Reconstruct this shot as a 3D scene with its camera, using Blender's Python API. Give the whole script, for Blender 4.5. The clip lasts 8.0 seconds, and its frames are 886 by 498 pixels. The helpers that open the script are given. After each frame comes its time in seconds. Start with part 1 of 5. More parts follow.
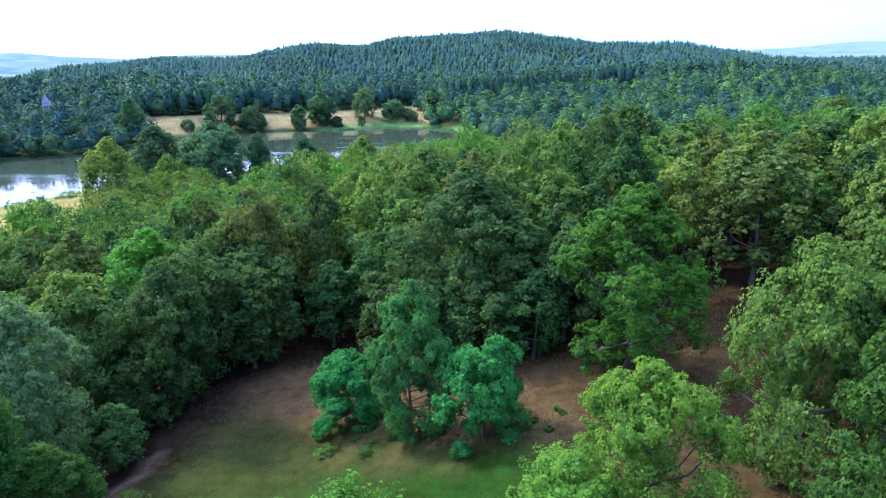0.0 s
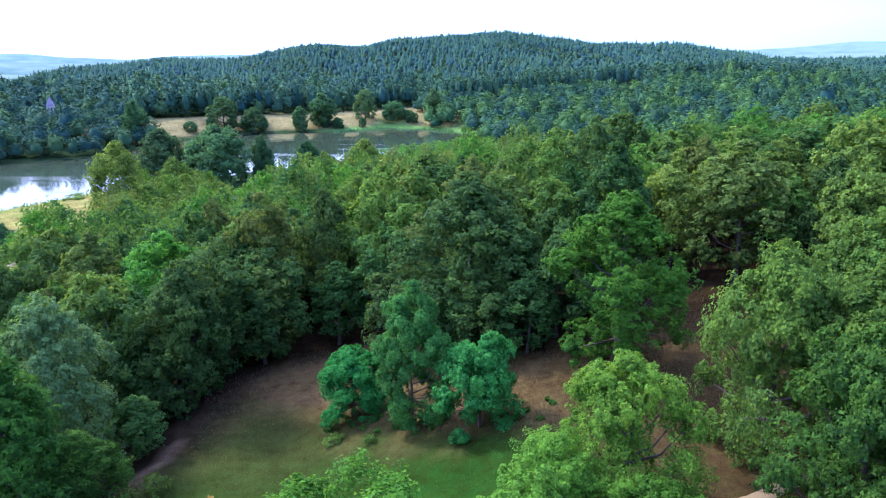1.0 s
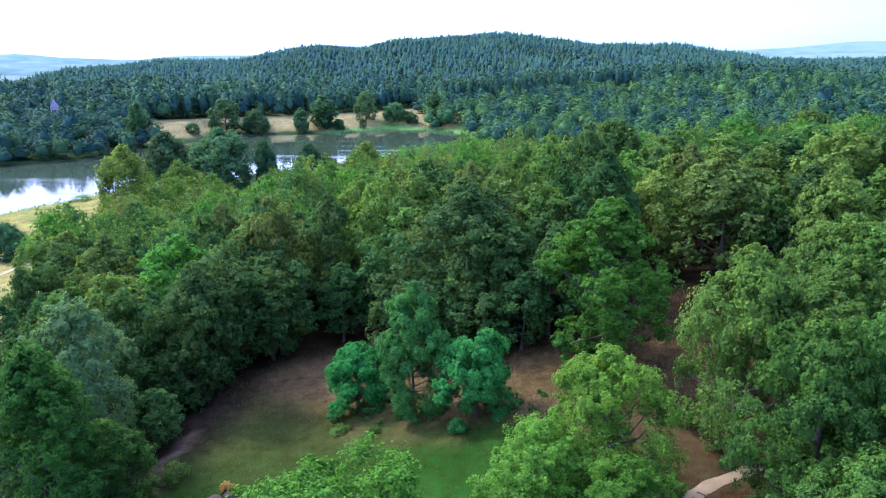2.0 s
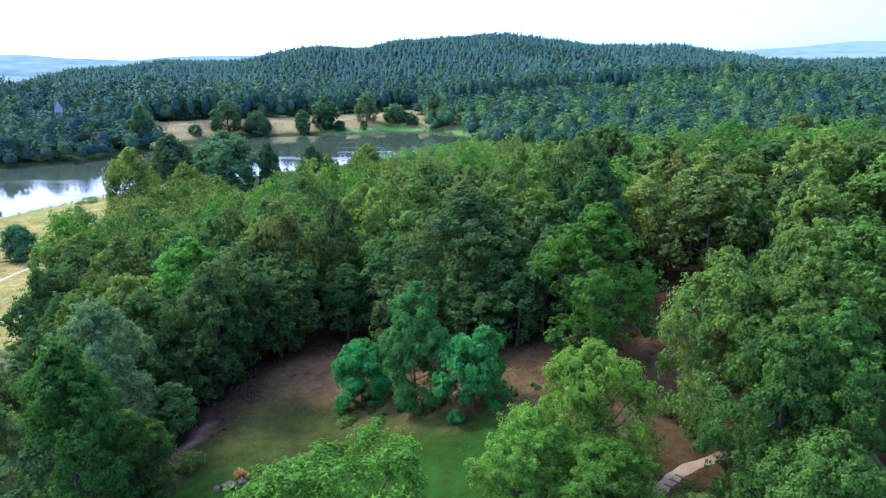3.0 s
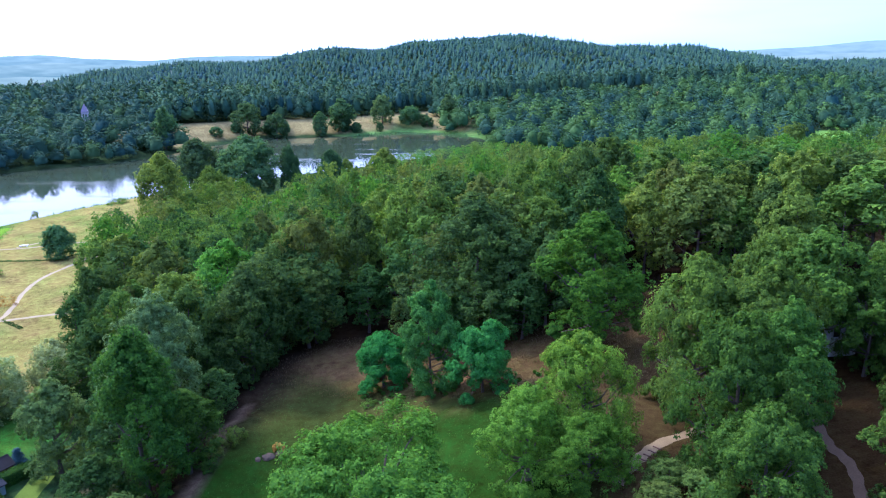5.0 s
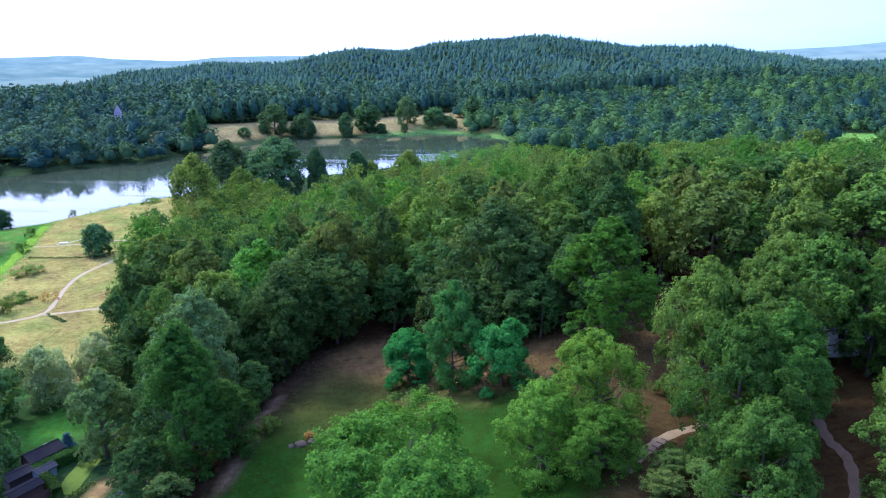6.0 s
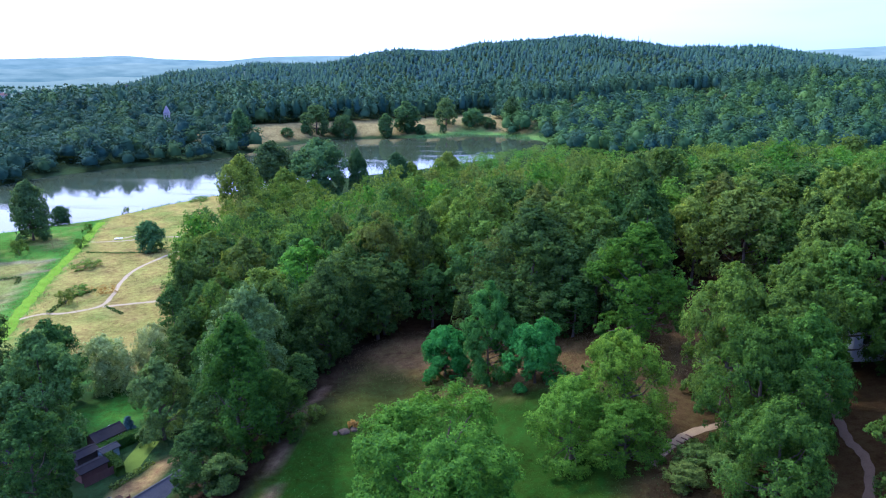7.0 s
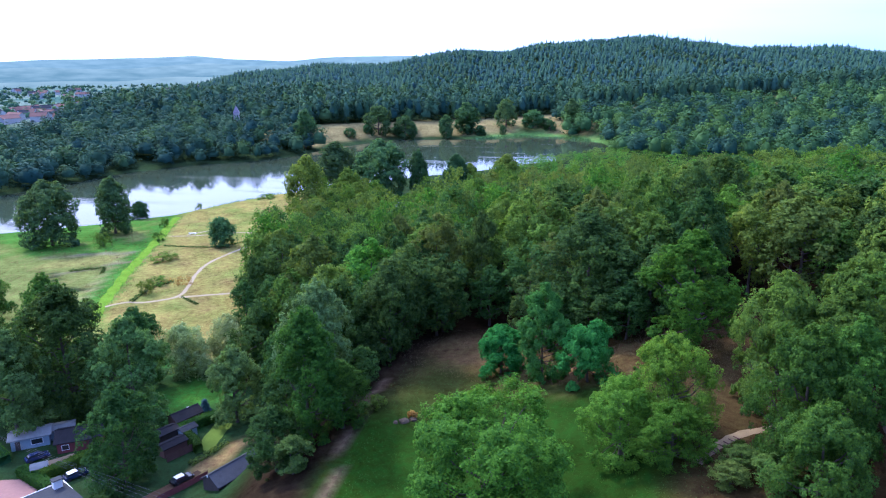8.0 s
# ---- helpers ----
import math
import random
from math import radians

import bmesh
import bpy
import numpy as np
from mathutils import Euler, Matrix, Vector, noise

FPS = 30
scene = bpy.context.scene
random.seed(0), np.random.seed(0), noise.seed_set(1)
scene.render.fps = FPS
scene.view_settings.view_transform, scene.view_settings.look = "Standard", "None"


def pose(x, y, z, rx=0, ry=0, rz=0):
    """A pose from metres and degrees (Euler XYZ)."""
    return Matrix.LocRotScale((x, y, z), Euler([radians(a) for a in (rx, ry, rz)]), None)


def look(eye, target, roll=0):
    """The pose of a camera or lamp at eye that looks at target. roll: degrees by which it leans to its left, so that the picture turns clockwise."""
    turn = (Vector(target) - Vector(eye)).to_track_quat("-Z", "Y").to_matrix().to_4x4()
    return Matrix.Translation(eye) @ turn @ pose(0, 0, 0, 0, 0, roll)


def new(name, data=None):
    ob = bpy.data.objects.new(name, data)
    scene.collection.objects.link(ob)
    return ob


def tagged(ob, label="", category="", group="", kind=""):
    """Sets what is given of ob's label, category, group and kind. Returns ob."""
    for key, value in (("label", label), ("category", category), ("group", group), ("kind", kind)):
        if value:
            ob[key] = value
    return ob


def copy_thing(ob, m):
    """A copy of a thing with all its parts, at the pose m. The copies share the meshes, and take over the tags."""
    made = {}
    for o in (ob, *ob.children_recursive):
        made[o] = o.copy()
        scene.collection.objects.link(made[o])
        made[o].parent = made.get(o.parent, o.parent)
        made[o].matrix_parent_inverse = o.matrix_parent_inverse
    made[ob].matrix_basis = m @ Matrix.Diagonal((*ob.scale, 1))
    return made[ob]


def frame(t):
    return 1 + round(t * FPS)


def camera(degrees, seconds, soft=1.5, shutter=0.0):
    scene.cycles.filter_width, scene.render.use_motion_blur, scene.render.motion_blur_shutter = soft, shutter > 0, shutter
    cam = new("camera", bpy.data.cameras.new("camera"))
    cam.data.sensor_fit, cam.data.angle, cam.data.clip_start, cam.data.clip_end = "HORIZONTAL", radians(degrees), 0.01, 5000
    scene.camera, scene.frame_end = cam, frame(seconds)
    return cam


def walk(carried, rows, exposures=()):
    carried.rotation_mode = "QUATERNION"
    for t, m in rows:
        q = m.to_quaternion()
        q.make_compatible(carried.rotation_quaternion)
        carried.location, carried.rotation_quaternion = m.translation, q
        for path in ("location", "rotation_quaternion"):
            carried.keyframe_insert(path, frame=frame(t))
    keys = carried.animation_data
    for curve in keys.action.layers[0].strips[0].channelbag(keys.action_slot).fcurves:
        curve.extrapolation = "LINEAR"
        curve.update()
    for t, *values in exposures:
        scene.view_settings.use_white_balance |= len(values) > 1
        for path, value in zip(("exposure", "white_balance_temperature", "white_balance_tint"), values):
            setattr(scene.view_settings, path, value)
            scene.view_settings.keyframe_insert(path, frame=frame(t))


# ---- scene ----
cam = camera(65.7, 8.0, soft=1.15)
METRES, EYE, TILT, LEAN, TURN = 50.0, 47.0, -15.0, 0.0, 0.0
ROWS = [
    (0.0, 0.0, 0.0, 0.0, 0.0, 0.0, -0.0),
    (0.5, 0.0009, -0.0625, 0.0036, 0.0, -0.01, 0.02),
    (1.0, 0.0021, -0.1248, 0.0074, 0.02, -0.01, 0.04),
    (1.5, 0.0033, -0.1872, 0.0112, 0.03, -0.02, 0.06),
    (3.0, 0.0073, -0.3684, 0.0217, 0.06, -0.04, 0.13),
    (3.5, 0.0083, -0.4308, 0.0243, 0.08, -0.06, 0.15),
    (4.0, 0.0098, -0.4936, 0.0273, 0.11, -0.08, 0.17),
    (4.5, 0.0108, -0.5572, 0.0297, 0.51, -0.09, 0.08),
    (6.0, 0.015, -0.7473, 0.0396, 3.15, -0.13, -0.61),
    (6.5, 0.0172, -0.81, 0.0433, 4.34, -0.16, -0.92),
    (7.0, 0.0197, -0.8726, 0.0468, 6.22, -0.22, -1.43),
    (7.5, 0.0233, -0.9351, 0.0502, 8.34, -0.29, -2.0),
    (8.0, 0.0277, -0.9981, 0.0533, 10.97, -0.41, -2.7),
]
walk(cam, [(t, pose(0, 0, EYE, TILT, LEAN, TURN) @ pose(METRES * x, METRES * y, METRES * z, 90 + pitch, roll, yaw)) for t, x, y, z, yaw, pitch, roll in ROWS],
     [(0.0, 0.11, 4370, 47), (4.0, -0.09, 4370, 47), (8.0, -0.34, 4370, 47)])

# ---- world, sun ----
SUN_TO = Vector((-0.66, 0.44, 0.77)).normalized()
world = bpy.data.worlds.new("sky")
scene.world = world
world.use_nodes = True
wn, wl = world.node_tree.nodes, world.node_tree.links
wn.clear()
sky = wn.new("ShaderNodeTexSky")
sky.sky_type, sky.sun_disc = "NISHITA", False
sky.sun_elevation = math.asin(SUN_TO.z)
sky.sun_rotation = math.atan2(SUN_TO.x, SUN_TO.y)
sky.air_density, sky.dust_density = 1.0, 2.0
bg_sky = wn.new("ShaderNodeBackground")
bg_sky.inputs["Strength"].default_value = 0.10
wl.new(sky.outputs[0], bg_sky.inputs["Color"])
# thin high cloud over the whole sky
tc, cn = wn.new("ShaderNodeTexCoord"), wn.new("ShaderNodeTexNoise")
mp = wn.new("ShaderNodeMapping")
mp.inputs["Scale"].default_value = (1.2, 1.2, 9.0)
wl.new(tc.outputs["Generated"], mp.inputs[0])
wl.new(mp.outputs[0], cn.inputs["Vector"])
cn.inputs["Scale"].default_value, cn.inputs["Detail"].default_value = 1.6, 5
ramp = wn.new("ShaderNodeMapRange")
ramp.inputs["From Min"].default_value, ramp.inputs["From Max"].default_value = 0.3, 0.65
ramp.inputs["To Min"].default_value, ramp.inputs["To Max"].default_value = 0.72, 0.98
wl.new(cn.outputs["Fac"], ramp.inputs["Value"])
# the cloud veil scatters forward: brighter towards the sun, dimmer away from it
dotn, glow = wn.new("ShaderNodeVectorMath"), wn.new("ShaderNodeMapRange")
dotn.operation, dotn.inputs[1].default_value = "DOT_PRODUCT", SUN_TO
wl.new(tc.outputs["Generated"], dotn.inputs[0])
glow.interpolation_type = "SMOOTHSTEP"
glow.inputs["From Min"].default_value, glow.inputs["From Max"].default_value = -0.6, 1.0
glow.inputs["To Min"].default_value, glow.inputs["To Max"].default_value = 0.80, 3.6
wl.new(dotn.outputs["Value"], glow.inputs["Value"])
bg_cloud = wn.new("ShaderNodeBackground")
wl.new(glow.outputs[0], bg_cloud.inputs["Strength"])
veil = wn.new("ShaderNodeMix")
veil.data_type = "RGBA"
veil.inputs["A"].default_value, veil.inputs["B"].default_value = (0.64, 0.83, 1.0, 1), (1.0, 0.97, 0.74, 1)
warmth = wn.new("ShaderNodeMapRange")
warmth.inputs["From Min"].default_value, warmth.inputs["From Max"].default_value = 0.2, 0.9
wl.new(dotn.outputs["Value"], warmth.inputs["Value"])
wl.new(warmth.outputs[0], veil.inputs["Factor"])
wl.new(veil.outputs["Result"], bg_cloud.inputs["Color"])
mixw, outw = wn.new("ShaderNodeMixShader"), wn.new("ShaderNodeOutputWorld")
wl.new(ramp.outputs[0], mixw.inputs[0])
wl.new(bg_sky.outputs[0], mixw.inputs[1])
wl.new(bg_cloud.outputs[0], mixw.inputs[2])
wl.new(mixw.outputs[0], outw.inputs["Surface"])

sun = new("sun", bpy.data.lights.new("sun", "SUN"))
sun.data.energy, sun.data.angle, sun.data.color = 6.9, radians(8), (1.0, 0.87, 0.38)
sun.matrix_world = look(SUN_TO * 300, (0, 0, 0))


# ---- materials ----
def node_mat(name):
    m = bpy.data.materials.new(name)
    m.use_nodes = True
    n = m.node_tree.nodes
    n.clear()
    return m, n, m.node_tree.links


def plain(name, col, rough=0.7, metal=0.0, var=0.25, scale=1.5, bump=0.15, fine=18.0, spec=0.4):
    """A painted, wooden or stony surface: two scales of variation and a fine relief."""
    m, n, l = node_mat(name)
    out, p = n.new("ShaderNodeOutputMaterial"), n.new("ShaderNodeBsdfPrincipled")
    t = n.new("ShaderNodeTexCoord")
    a, b = n.new("ShaderNodeTexNoise"), n.new("ShaderNodeTexNoise")
    a.inputs["Scale"].default_value, b.inputs["Scale"].default_value = scale, fine
    a.inputs["Detail"].default_value = b.inputs["Detail"].default_value = 4
    info = n.new("ShaderNodeObjectInfo")
    add = n.new("ShaderNodeMath")
    add.operation = "ADD"
    l.new(t.outputs["Object"], a.inputs["Vector"])
    l.new(t.outputs["Object"], b.inputs["Vector"])
    l.new(a.outputs["Fac"], add.inputs[0])
    l.new(b.outputs["Fac"], add.inputs[1])
    add2 = n.new("ShaderNodeMath")
    add2.operation = "MULTIPLY_ADD"
    add2.inputs[1].default_value = 0.4
    l.new(info.outputs["Random"], add2.inputs[0])
    l.new(add.outputs[0], add2.inputs[2])
    mr = n.new("ShaderNodeMapRange")
    mr.inputs["From Min"].default_value, mr.inputs["From Max"].default_value = 0.6, 1.8
    mr.inputs["To Min"].default_value, mr.inputs["To Max"].default_value = 1 - var, 1 + var
    l.new(add2.outputs[0], mr.inputs["Value"])
    mul = n.new("ShaderNodeVectorMath")
    mul.operation = "SCALE"
    mul.inputs[0].default_value = col
    l.new(mr.outputs[0], mul.inputs["Scale"])
    l.new(mul.outputs[0], p.inputs["Base Color"])
    p.inputs["Roughness"].default_value, p.inputs["Metallic"].default_value = rough, metal
    p.inputs["Specular IOR Level"].default_value = spec
    bp = n.new("ShaderNodeBump")
    bp.inputs["Strength"].default_value, bp.inputs["Distance"].default_value = bump, 0.05
    l.new(b.outputs["Fac"], bp.inputs["Height"])
    l.new(bp.outputs[0], p.inputs["Normal"])
    l.new(p.outputs[0], out.inputs["Surface"])
    return m


def leafy(name, dark, light, through_light=0.38, tint_gain=0.52, speckle=0.52):
    """Foliage: each leaf spray its own shade, each bough and tree its own tint; light shines through."""
    m, n, l = node_mat(name)
    out = n.new("ShaderNodeOutputMaterial")
    geo, info, att = n.new("ShaderNodeNewGeometry"), n.new("ShaderNodeObjectInfo"), n.new("ShaderNodeAttribute")
    att.attribute_name = "tint"
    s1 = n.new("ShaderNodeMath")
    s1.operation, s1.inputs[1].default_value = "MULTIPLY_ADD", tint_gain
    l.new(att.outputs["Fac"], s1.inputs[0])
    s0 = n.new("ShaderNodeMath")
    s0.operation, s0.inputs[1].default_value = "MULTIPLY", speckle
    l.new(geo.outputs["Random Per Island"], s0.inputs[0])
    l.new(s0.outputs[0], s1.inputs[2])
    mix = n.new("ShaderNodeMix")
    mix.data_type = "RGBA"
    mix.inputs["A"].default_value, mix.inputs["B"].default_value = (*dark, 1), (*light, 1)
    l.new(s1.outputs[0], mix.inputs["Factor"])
    hsv = n.new("ShaderNodeHueSaturation")
    mh, mv = n.new("ShaderNodeMapRange"), n.new("ShaderNodeMapRange")
    mh.inputs["To Min"].default_value, mh.inputs["To Max"].default_value = 0.477, 0.512
    mv.inputs["To Min"].default_value, mv.inputs["To Max"].default_value = 1.22, 0.78
    l.new(info.outputs["Random"], mh.inputs["Value"])
    fr = n.new("ShaderNodeMath")
    fr.operation, fr.inputs[1].default_value = "MULTIPLY", 7.31
    fr2 = n.new("ShaderNodeMath")
    fr2.operation = "FRACT"
    l.new(info.outputs["Random"], fr.inputs[0])
    l.new(fr.outputs[0], fr2.inputs[0])
    l.new(fr2.outputs[0], mv.inputs["Value"])
    l.new(mh.outputs[0], hsv.inputs["Hue"])
    l.new(mv.outputs[0], hsv.inputs["Value"])
    l.new(mix.outputs["Result"], hsv.inputs["Color"])
    p, tr = n.new("ShaderNodeBsdfPrincipled"), n.new("ShaderNodeBsdfTranslucent")
    p.inputs["Roughness"].default_value = 0.75
    p.inputs["Specular IOR Level"].default_value = 0.04
    l.new(hsv.outputs[0], p.inputs["Base Color"])
    warm = n.new("ShaderNodeVectorMath")
    warm.operation, warm.inputs[1].default_value = "MULTIPLY", (1.6, 1.4, 0.7)
    l.new(hsv.outputs[0], warm.inputs[0])
    l.new(warm.outputs[0], tr.inputs["Color"])
    ms = n.new("ShaderNodeMixShader")
    ms.inputs[0].default_value = through_light
    l.new(p.outputs[0], ms.inputs[1])
    l.new(tr.outputs[0], ms.inputs[2])
    l.new(ms.outputs[0], out.inputs["Surface"])
    return m


# dark ends bluish, light ends yellow green: shade and sun put into leaf colour
LEAF = {
    "oak": leafy("oak_leaves", (0.016, 0.052, 0.022), (0.108, 0.225, 0.012)),
    "bright": leafy("bright_leaves", (0.018, 0.070, 0.020), (0.138, 0.286, 0.010)),
    "wood": leafy("wood_leaves", (0.022, 0.062, 0.025), (0.172, 0.288, 0.020)),
    "dark": leafy("dark_leaves", (0.015, 0.044, 0.023), (0.094, 0.186, 0.025)),
    "olive": leafy("olive_leaves", (0.032, 0.066, 0.024), (0.158, 0.232, 0.028)),
    "blue": leafy("bluish_leaves", (0.019, 0.078, 0.025), (0.096, 0.290, 0.036)),
    "silver": leafy("silver_leaves", (0.046, 0.094, 0.038), (0.190, 0.292, 0.084)),
    "willow": leafy("willow_leaves", (0.090, 0.140, 0.060), (0.320, 0.400, 0.140)),
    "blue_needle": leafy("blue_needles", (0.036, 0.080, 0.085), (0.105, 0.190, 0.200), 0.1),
    "pale": leafy("pale_leaves", (0.040, 0.084, 0.038), (0.150, 0.290, 0.058)),
    "farlone": leafy("lakeside_leaves", (0.024, 0.066, 0.044), (0.104, 0.205, 0.050)),
    # far, valley and needle leaves lean blue: air haze put into their colour
    "far": leafy("hazed_far_leaves", (0.025, 0.066, 0.060), (0.080, 0.152, 0.060), 0.1, 0.8, 0.1),
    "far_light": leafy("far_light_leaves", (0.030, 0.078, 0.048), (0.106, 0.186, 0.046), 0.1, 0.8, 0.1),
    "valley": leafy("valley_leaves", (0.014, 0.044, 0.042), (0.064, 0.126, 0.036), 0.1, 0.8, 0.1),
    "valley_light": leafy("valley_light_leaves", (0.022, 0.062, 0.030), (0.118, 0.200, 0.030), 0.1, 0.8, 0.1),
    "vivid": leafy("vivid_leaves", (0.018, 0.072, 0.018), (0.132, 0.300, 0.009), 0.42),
    "needle": leafy("hazed_needles", (0.026, 0.062, 0.080), (0.076, 0.146, 0.104), 0.08, 0.7, 0.3),
}


def canopy(name, dark, light, grain=0.55, lumps=1.6):
    """A far canopy: leaf masses in light and dark flecks over a rough relief, each tree with its own tint."""
    m, n, l = node_mat(name)
    out, p = n.new("ShaderNodeOutputMaterial"), n.new("ShaderNodeBsdfPrincipled")
    t, a, b = n.new("ShaderNodeTexCoord"), n.new("ShaderNodeTexNoise"), n.new("ShaderNodeTexNoise")
    for k, sc in ((a, grain), (b, grain * 0.28)):
        k.inputs["Scale"].default_value, k.inputs["Detail"].default_value, k.inputs["Roughness"].default_value = sc, 5, 0.7
        l.new(t.outputs["Object"], k.inputs["Vector"])
    att = n.new("ShaderNodeAttribute")
    att.attribute_name = "tint"
    mr = n.new("ShaderNodeMapRange")
    mr.inputs["From Min"].default_value, mr.inputs["From Max"].default_value = 0.32, 0.68
    mr.inputs["To Min"].default_value, mr.inputs["To Max"].default_value = -0.15, 0.5
    l.new(a.outputs["Fac"], mr.inputs["Value"])
    ad = n.new("ShaderNodeMath")
    ad.operation = "ADD"
    l.new(mr.outputs[0], ad.inputs[0])
    l.new(att.outputs["Fac"], ad.inputs[1])
    mx = n.new("ShaderNodeMix")
    mx.data_type = "RGBA"
    mx.inputs["A"].default_value, mx.inputs["B"].default_value = (*dark, 1), (*light, 1)
    l.new(ad.outputs[0], mx.inputs["Factor"])
    l.new(mx.outputs["Result"], p.inputs["Base Color"])
    p.inputs["Roughness"].default_value, p.inputs["Specular IOR Level"].default_value = 0.9, 0.05
    sm = n.new("ShaderNodeMath")
    sm.operation = "ADD"
    l.new(a.outputs["Fac"], sm.inputs[0])
    l.new(b.outputs["Fac"], sm.inputs[1])
    bp = n.new("ShaderNodeBump")
    bp.inputs["Strength"].default_value, bp.inputs["Distance"].default_value = 0.5, lumps
    l.new(sm.outputs[0], bp.inputs["Height"])
    l.new(bp.outputs[0], p.inputs["Normal"])
    l.new(p.outputs[0], out.inputs["Surface"])
    return m


# blue in these far canopies is air haze put into the colour
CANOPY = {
    "needle": canopy("hazed_spruce_canopy", (0.028, 0.068, 0.058), (0.064, 0.124, 0.068), 0.5, 0.4),
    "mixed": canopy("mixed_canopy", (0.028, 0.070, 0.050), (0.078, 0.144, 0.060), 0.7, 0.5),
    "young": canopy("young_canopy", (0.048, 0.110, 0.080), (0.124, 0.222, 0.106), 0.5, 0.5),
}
BARK = plain("bark", (0.085, 0.065, 0.05), 0.9, var=0.35, scale=0.8, bump=0.6, fine=9)
DEADWOOD = plain("dead_wood", (0.13, 0.105, 0.1), 0.9, var=0.3, bump=0.5)

# ---- the lie of the land ----
LAKE = [(-520, 150), (-330, 182), (-264, 218), (-235, 240), (-208, 268), (-196, 298), (-180, 332), (-150, 366), (-110, 415), (-72, 450),
        (-30, 500), (5, 540), (30, 600), (22, 650), (-16, 700), (-59, 712), (-102, 672), (-188, 650), (-222, 585), (-238, 506),
        (-262, 470), (-300, 436), (-326, 390), (-334, 340), (-345, 280), (-560, 250)]
WATER_Z = -14.0
# height of the long hill's crest along x
CREST = ([-900, -820, -750, -620, -460, -340, -270, -150, -50, 80, 160, 260, 380, 480, 560, 640, 850, 1000], [4, 24, 46, 62, 66, 78, 93, 93, 106, 118, 110, 103, 92, 96, 83, 66, 63, 68])


def smooth(a, b, v):
    t = np.clip((v - a) / (b - a), 0, 1)
    return t * t * (3 - 2 * t)


def outline_distance(pts, x, y):
    """Signed distance to a closed outline, negative inside."""
    x, y = np.asarray(x, float), np.asarray(y, float)
    best, inside = np.full(x.shape, 1e18), np.zeros(x.shape, bool)
    for (x0, y0), (x1, y1) in zip(pts, pts[1:] + pts[:1]):
        dx, dy = x1 - x0, y1 - y0
        t = np.clip(((x - x0) * dx + (y - y0) * dy) / (dx * dx + dy * dy), 0, 1)
        best = np.minimum(best, (x - x0 - t * dx) ** 2 + (y - y0 - t * dy) ** 2)
        cross = (y0 > y) != (y1 > y)
        inside ^= cross & (x < x0 + (y - y0) * dx / (dy if dy else 1e-9))
    return np.where(inside, -1, 1) * np.sqrt(best)


def ripple(x, y, s, seed=0.0):
    """Cheap smooth unevenness, about -1 to 1."""
    return (np.sin(x / s + seed) * np.cos(y / (s * 1.3) - 1.7 * seed) + 0.6 * np.sin((x + 1.7 * y) / (s * 0.57) + 2.1 * seed)
            + 0.4 * np.cos((1.9 * x - y) / (s * 0.33) + 3.3 * seed)) / 2.0


def hump(x, y, cx, cy, sx, sy):
    return np.exp(-((x - cx) / sx) ** 2 / 2 - ((y - cy) / sy) ** 2 / 2)


def land(x, y):
    x, y = np.asarray(x, float), np.asarray(y, float)
    near = 11.5 * smooth(-28, 27, x) + 9.5 * smooth(26, 80, x) - 12.2 * smooth(-34, -68, x)
    near = near + (-12.2 - near) * smooth(128, 300, y - 0.12 * x)
    near = near - 10 * smooth(10, -60, y) * smooth(-40, 60, x)
    crest = np.interp(x, *CREST) + 2.5 * np.sin(x / 37 + y / 90) + 1.5 * np.sin(x / 19.0 + 1.0)
    ridge = crest * np.exp(-((y - 1480) / np.where(y < 1480, 265, 700)) ** 2 / 2) * smooth(-960, -800, x)
    z = near + ridge + 20 * hump(x, y, -430, 740, 190, 150) + 26 * hump(x, y, 430, 880, 260, 200) + 0.35 * ripple(x, y, 17, 1.0)
    z = z + 2.2 * ripple(x, y, 130, 2.0) * smooth(300, 800, np.abs(y))
    sd = outline_distance(LAKE, x, y)
    shore = WATER_Z + 0.9 + 0.02 * np.clip(sd, 0, 40)
    z = np.where(sd < 45, shore + (z - shore) * smooth(6, 45, sd), z)
    return WATER_Z - 2.0 + (z - WATER_Z + 2.0) * smooth(-5, 4, sd)


def land1(x, y):
    return float(land(np.array([x]), np.array([y]))[0])


def field_back(x, y):
    """Where the stubble field ends against the tall wood."""
    return np.interp(x, [-285, -215, -115, -30, 80, 200, 420], [640, 692, 772, 846, 896, 932, 985]) + 6 * ripple(x, y, 22, 1.0)


# ---- tree building ----
def mesh_from(name, verts, faces, mats, tint=None, smooth_faces=False):
    me = bpy.data.meshes.new(name)
    verts, faces = np.asarray(verts, np.float32), np.asarray(faces, np.int32)
    me.vertices.add(len(verts))
    me.vertices.foreach_set("co", verts.ravel())
    k = faces.shape[1]
    me.loops.add(faces.size)
    me.loops.foreach_set("vertex_index", faces.ravel())
    me.polygons.add(len(faces))
    me.polygons.foreach_set("loop_start", np.arange(0, faces.size, k, dtype=np.int32))
    if smooth_faces:
        me.polygons.foreach_set("use_smooth", np.ones(len(faces), bool))
    for m in mats:
        me.materials.append(m)
    if tint is not None:
        a = me.attributes.new("tint", "FLOAT", "POINT")
        a.data.foreach_set("value", np.asarray(tint, np.float32))
    me.update(calc_edges=True)
    return me


def unit(v):
    return v / np.maximum(np.linalg.norm(v, axis=-1, keepdims=True), 1e-9)


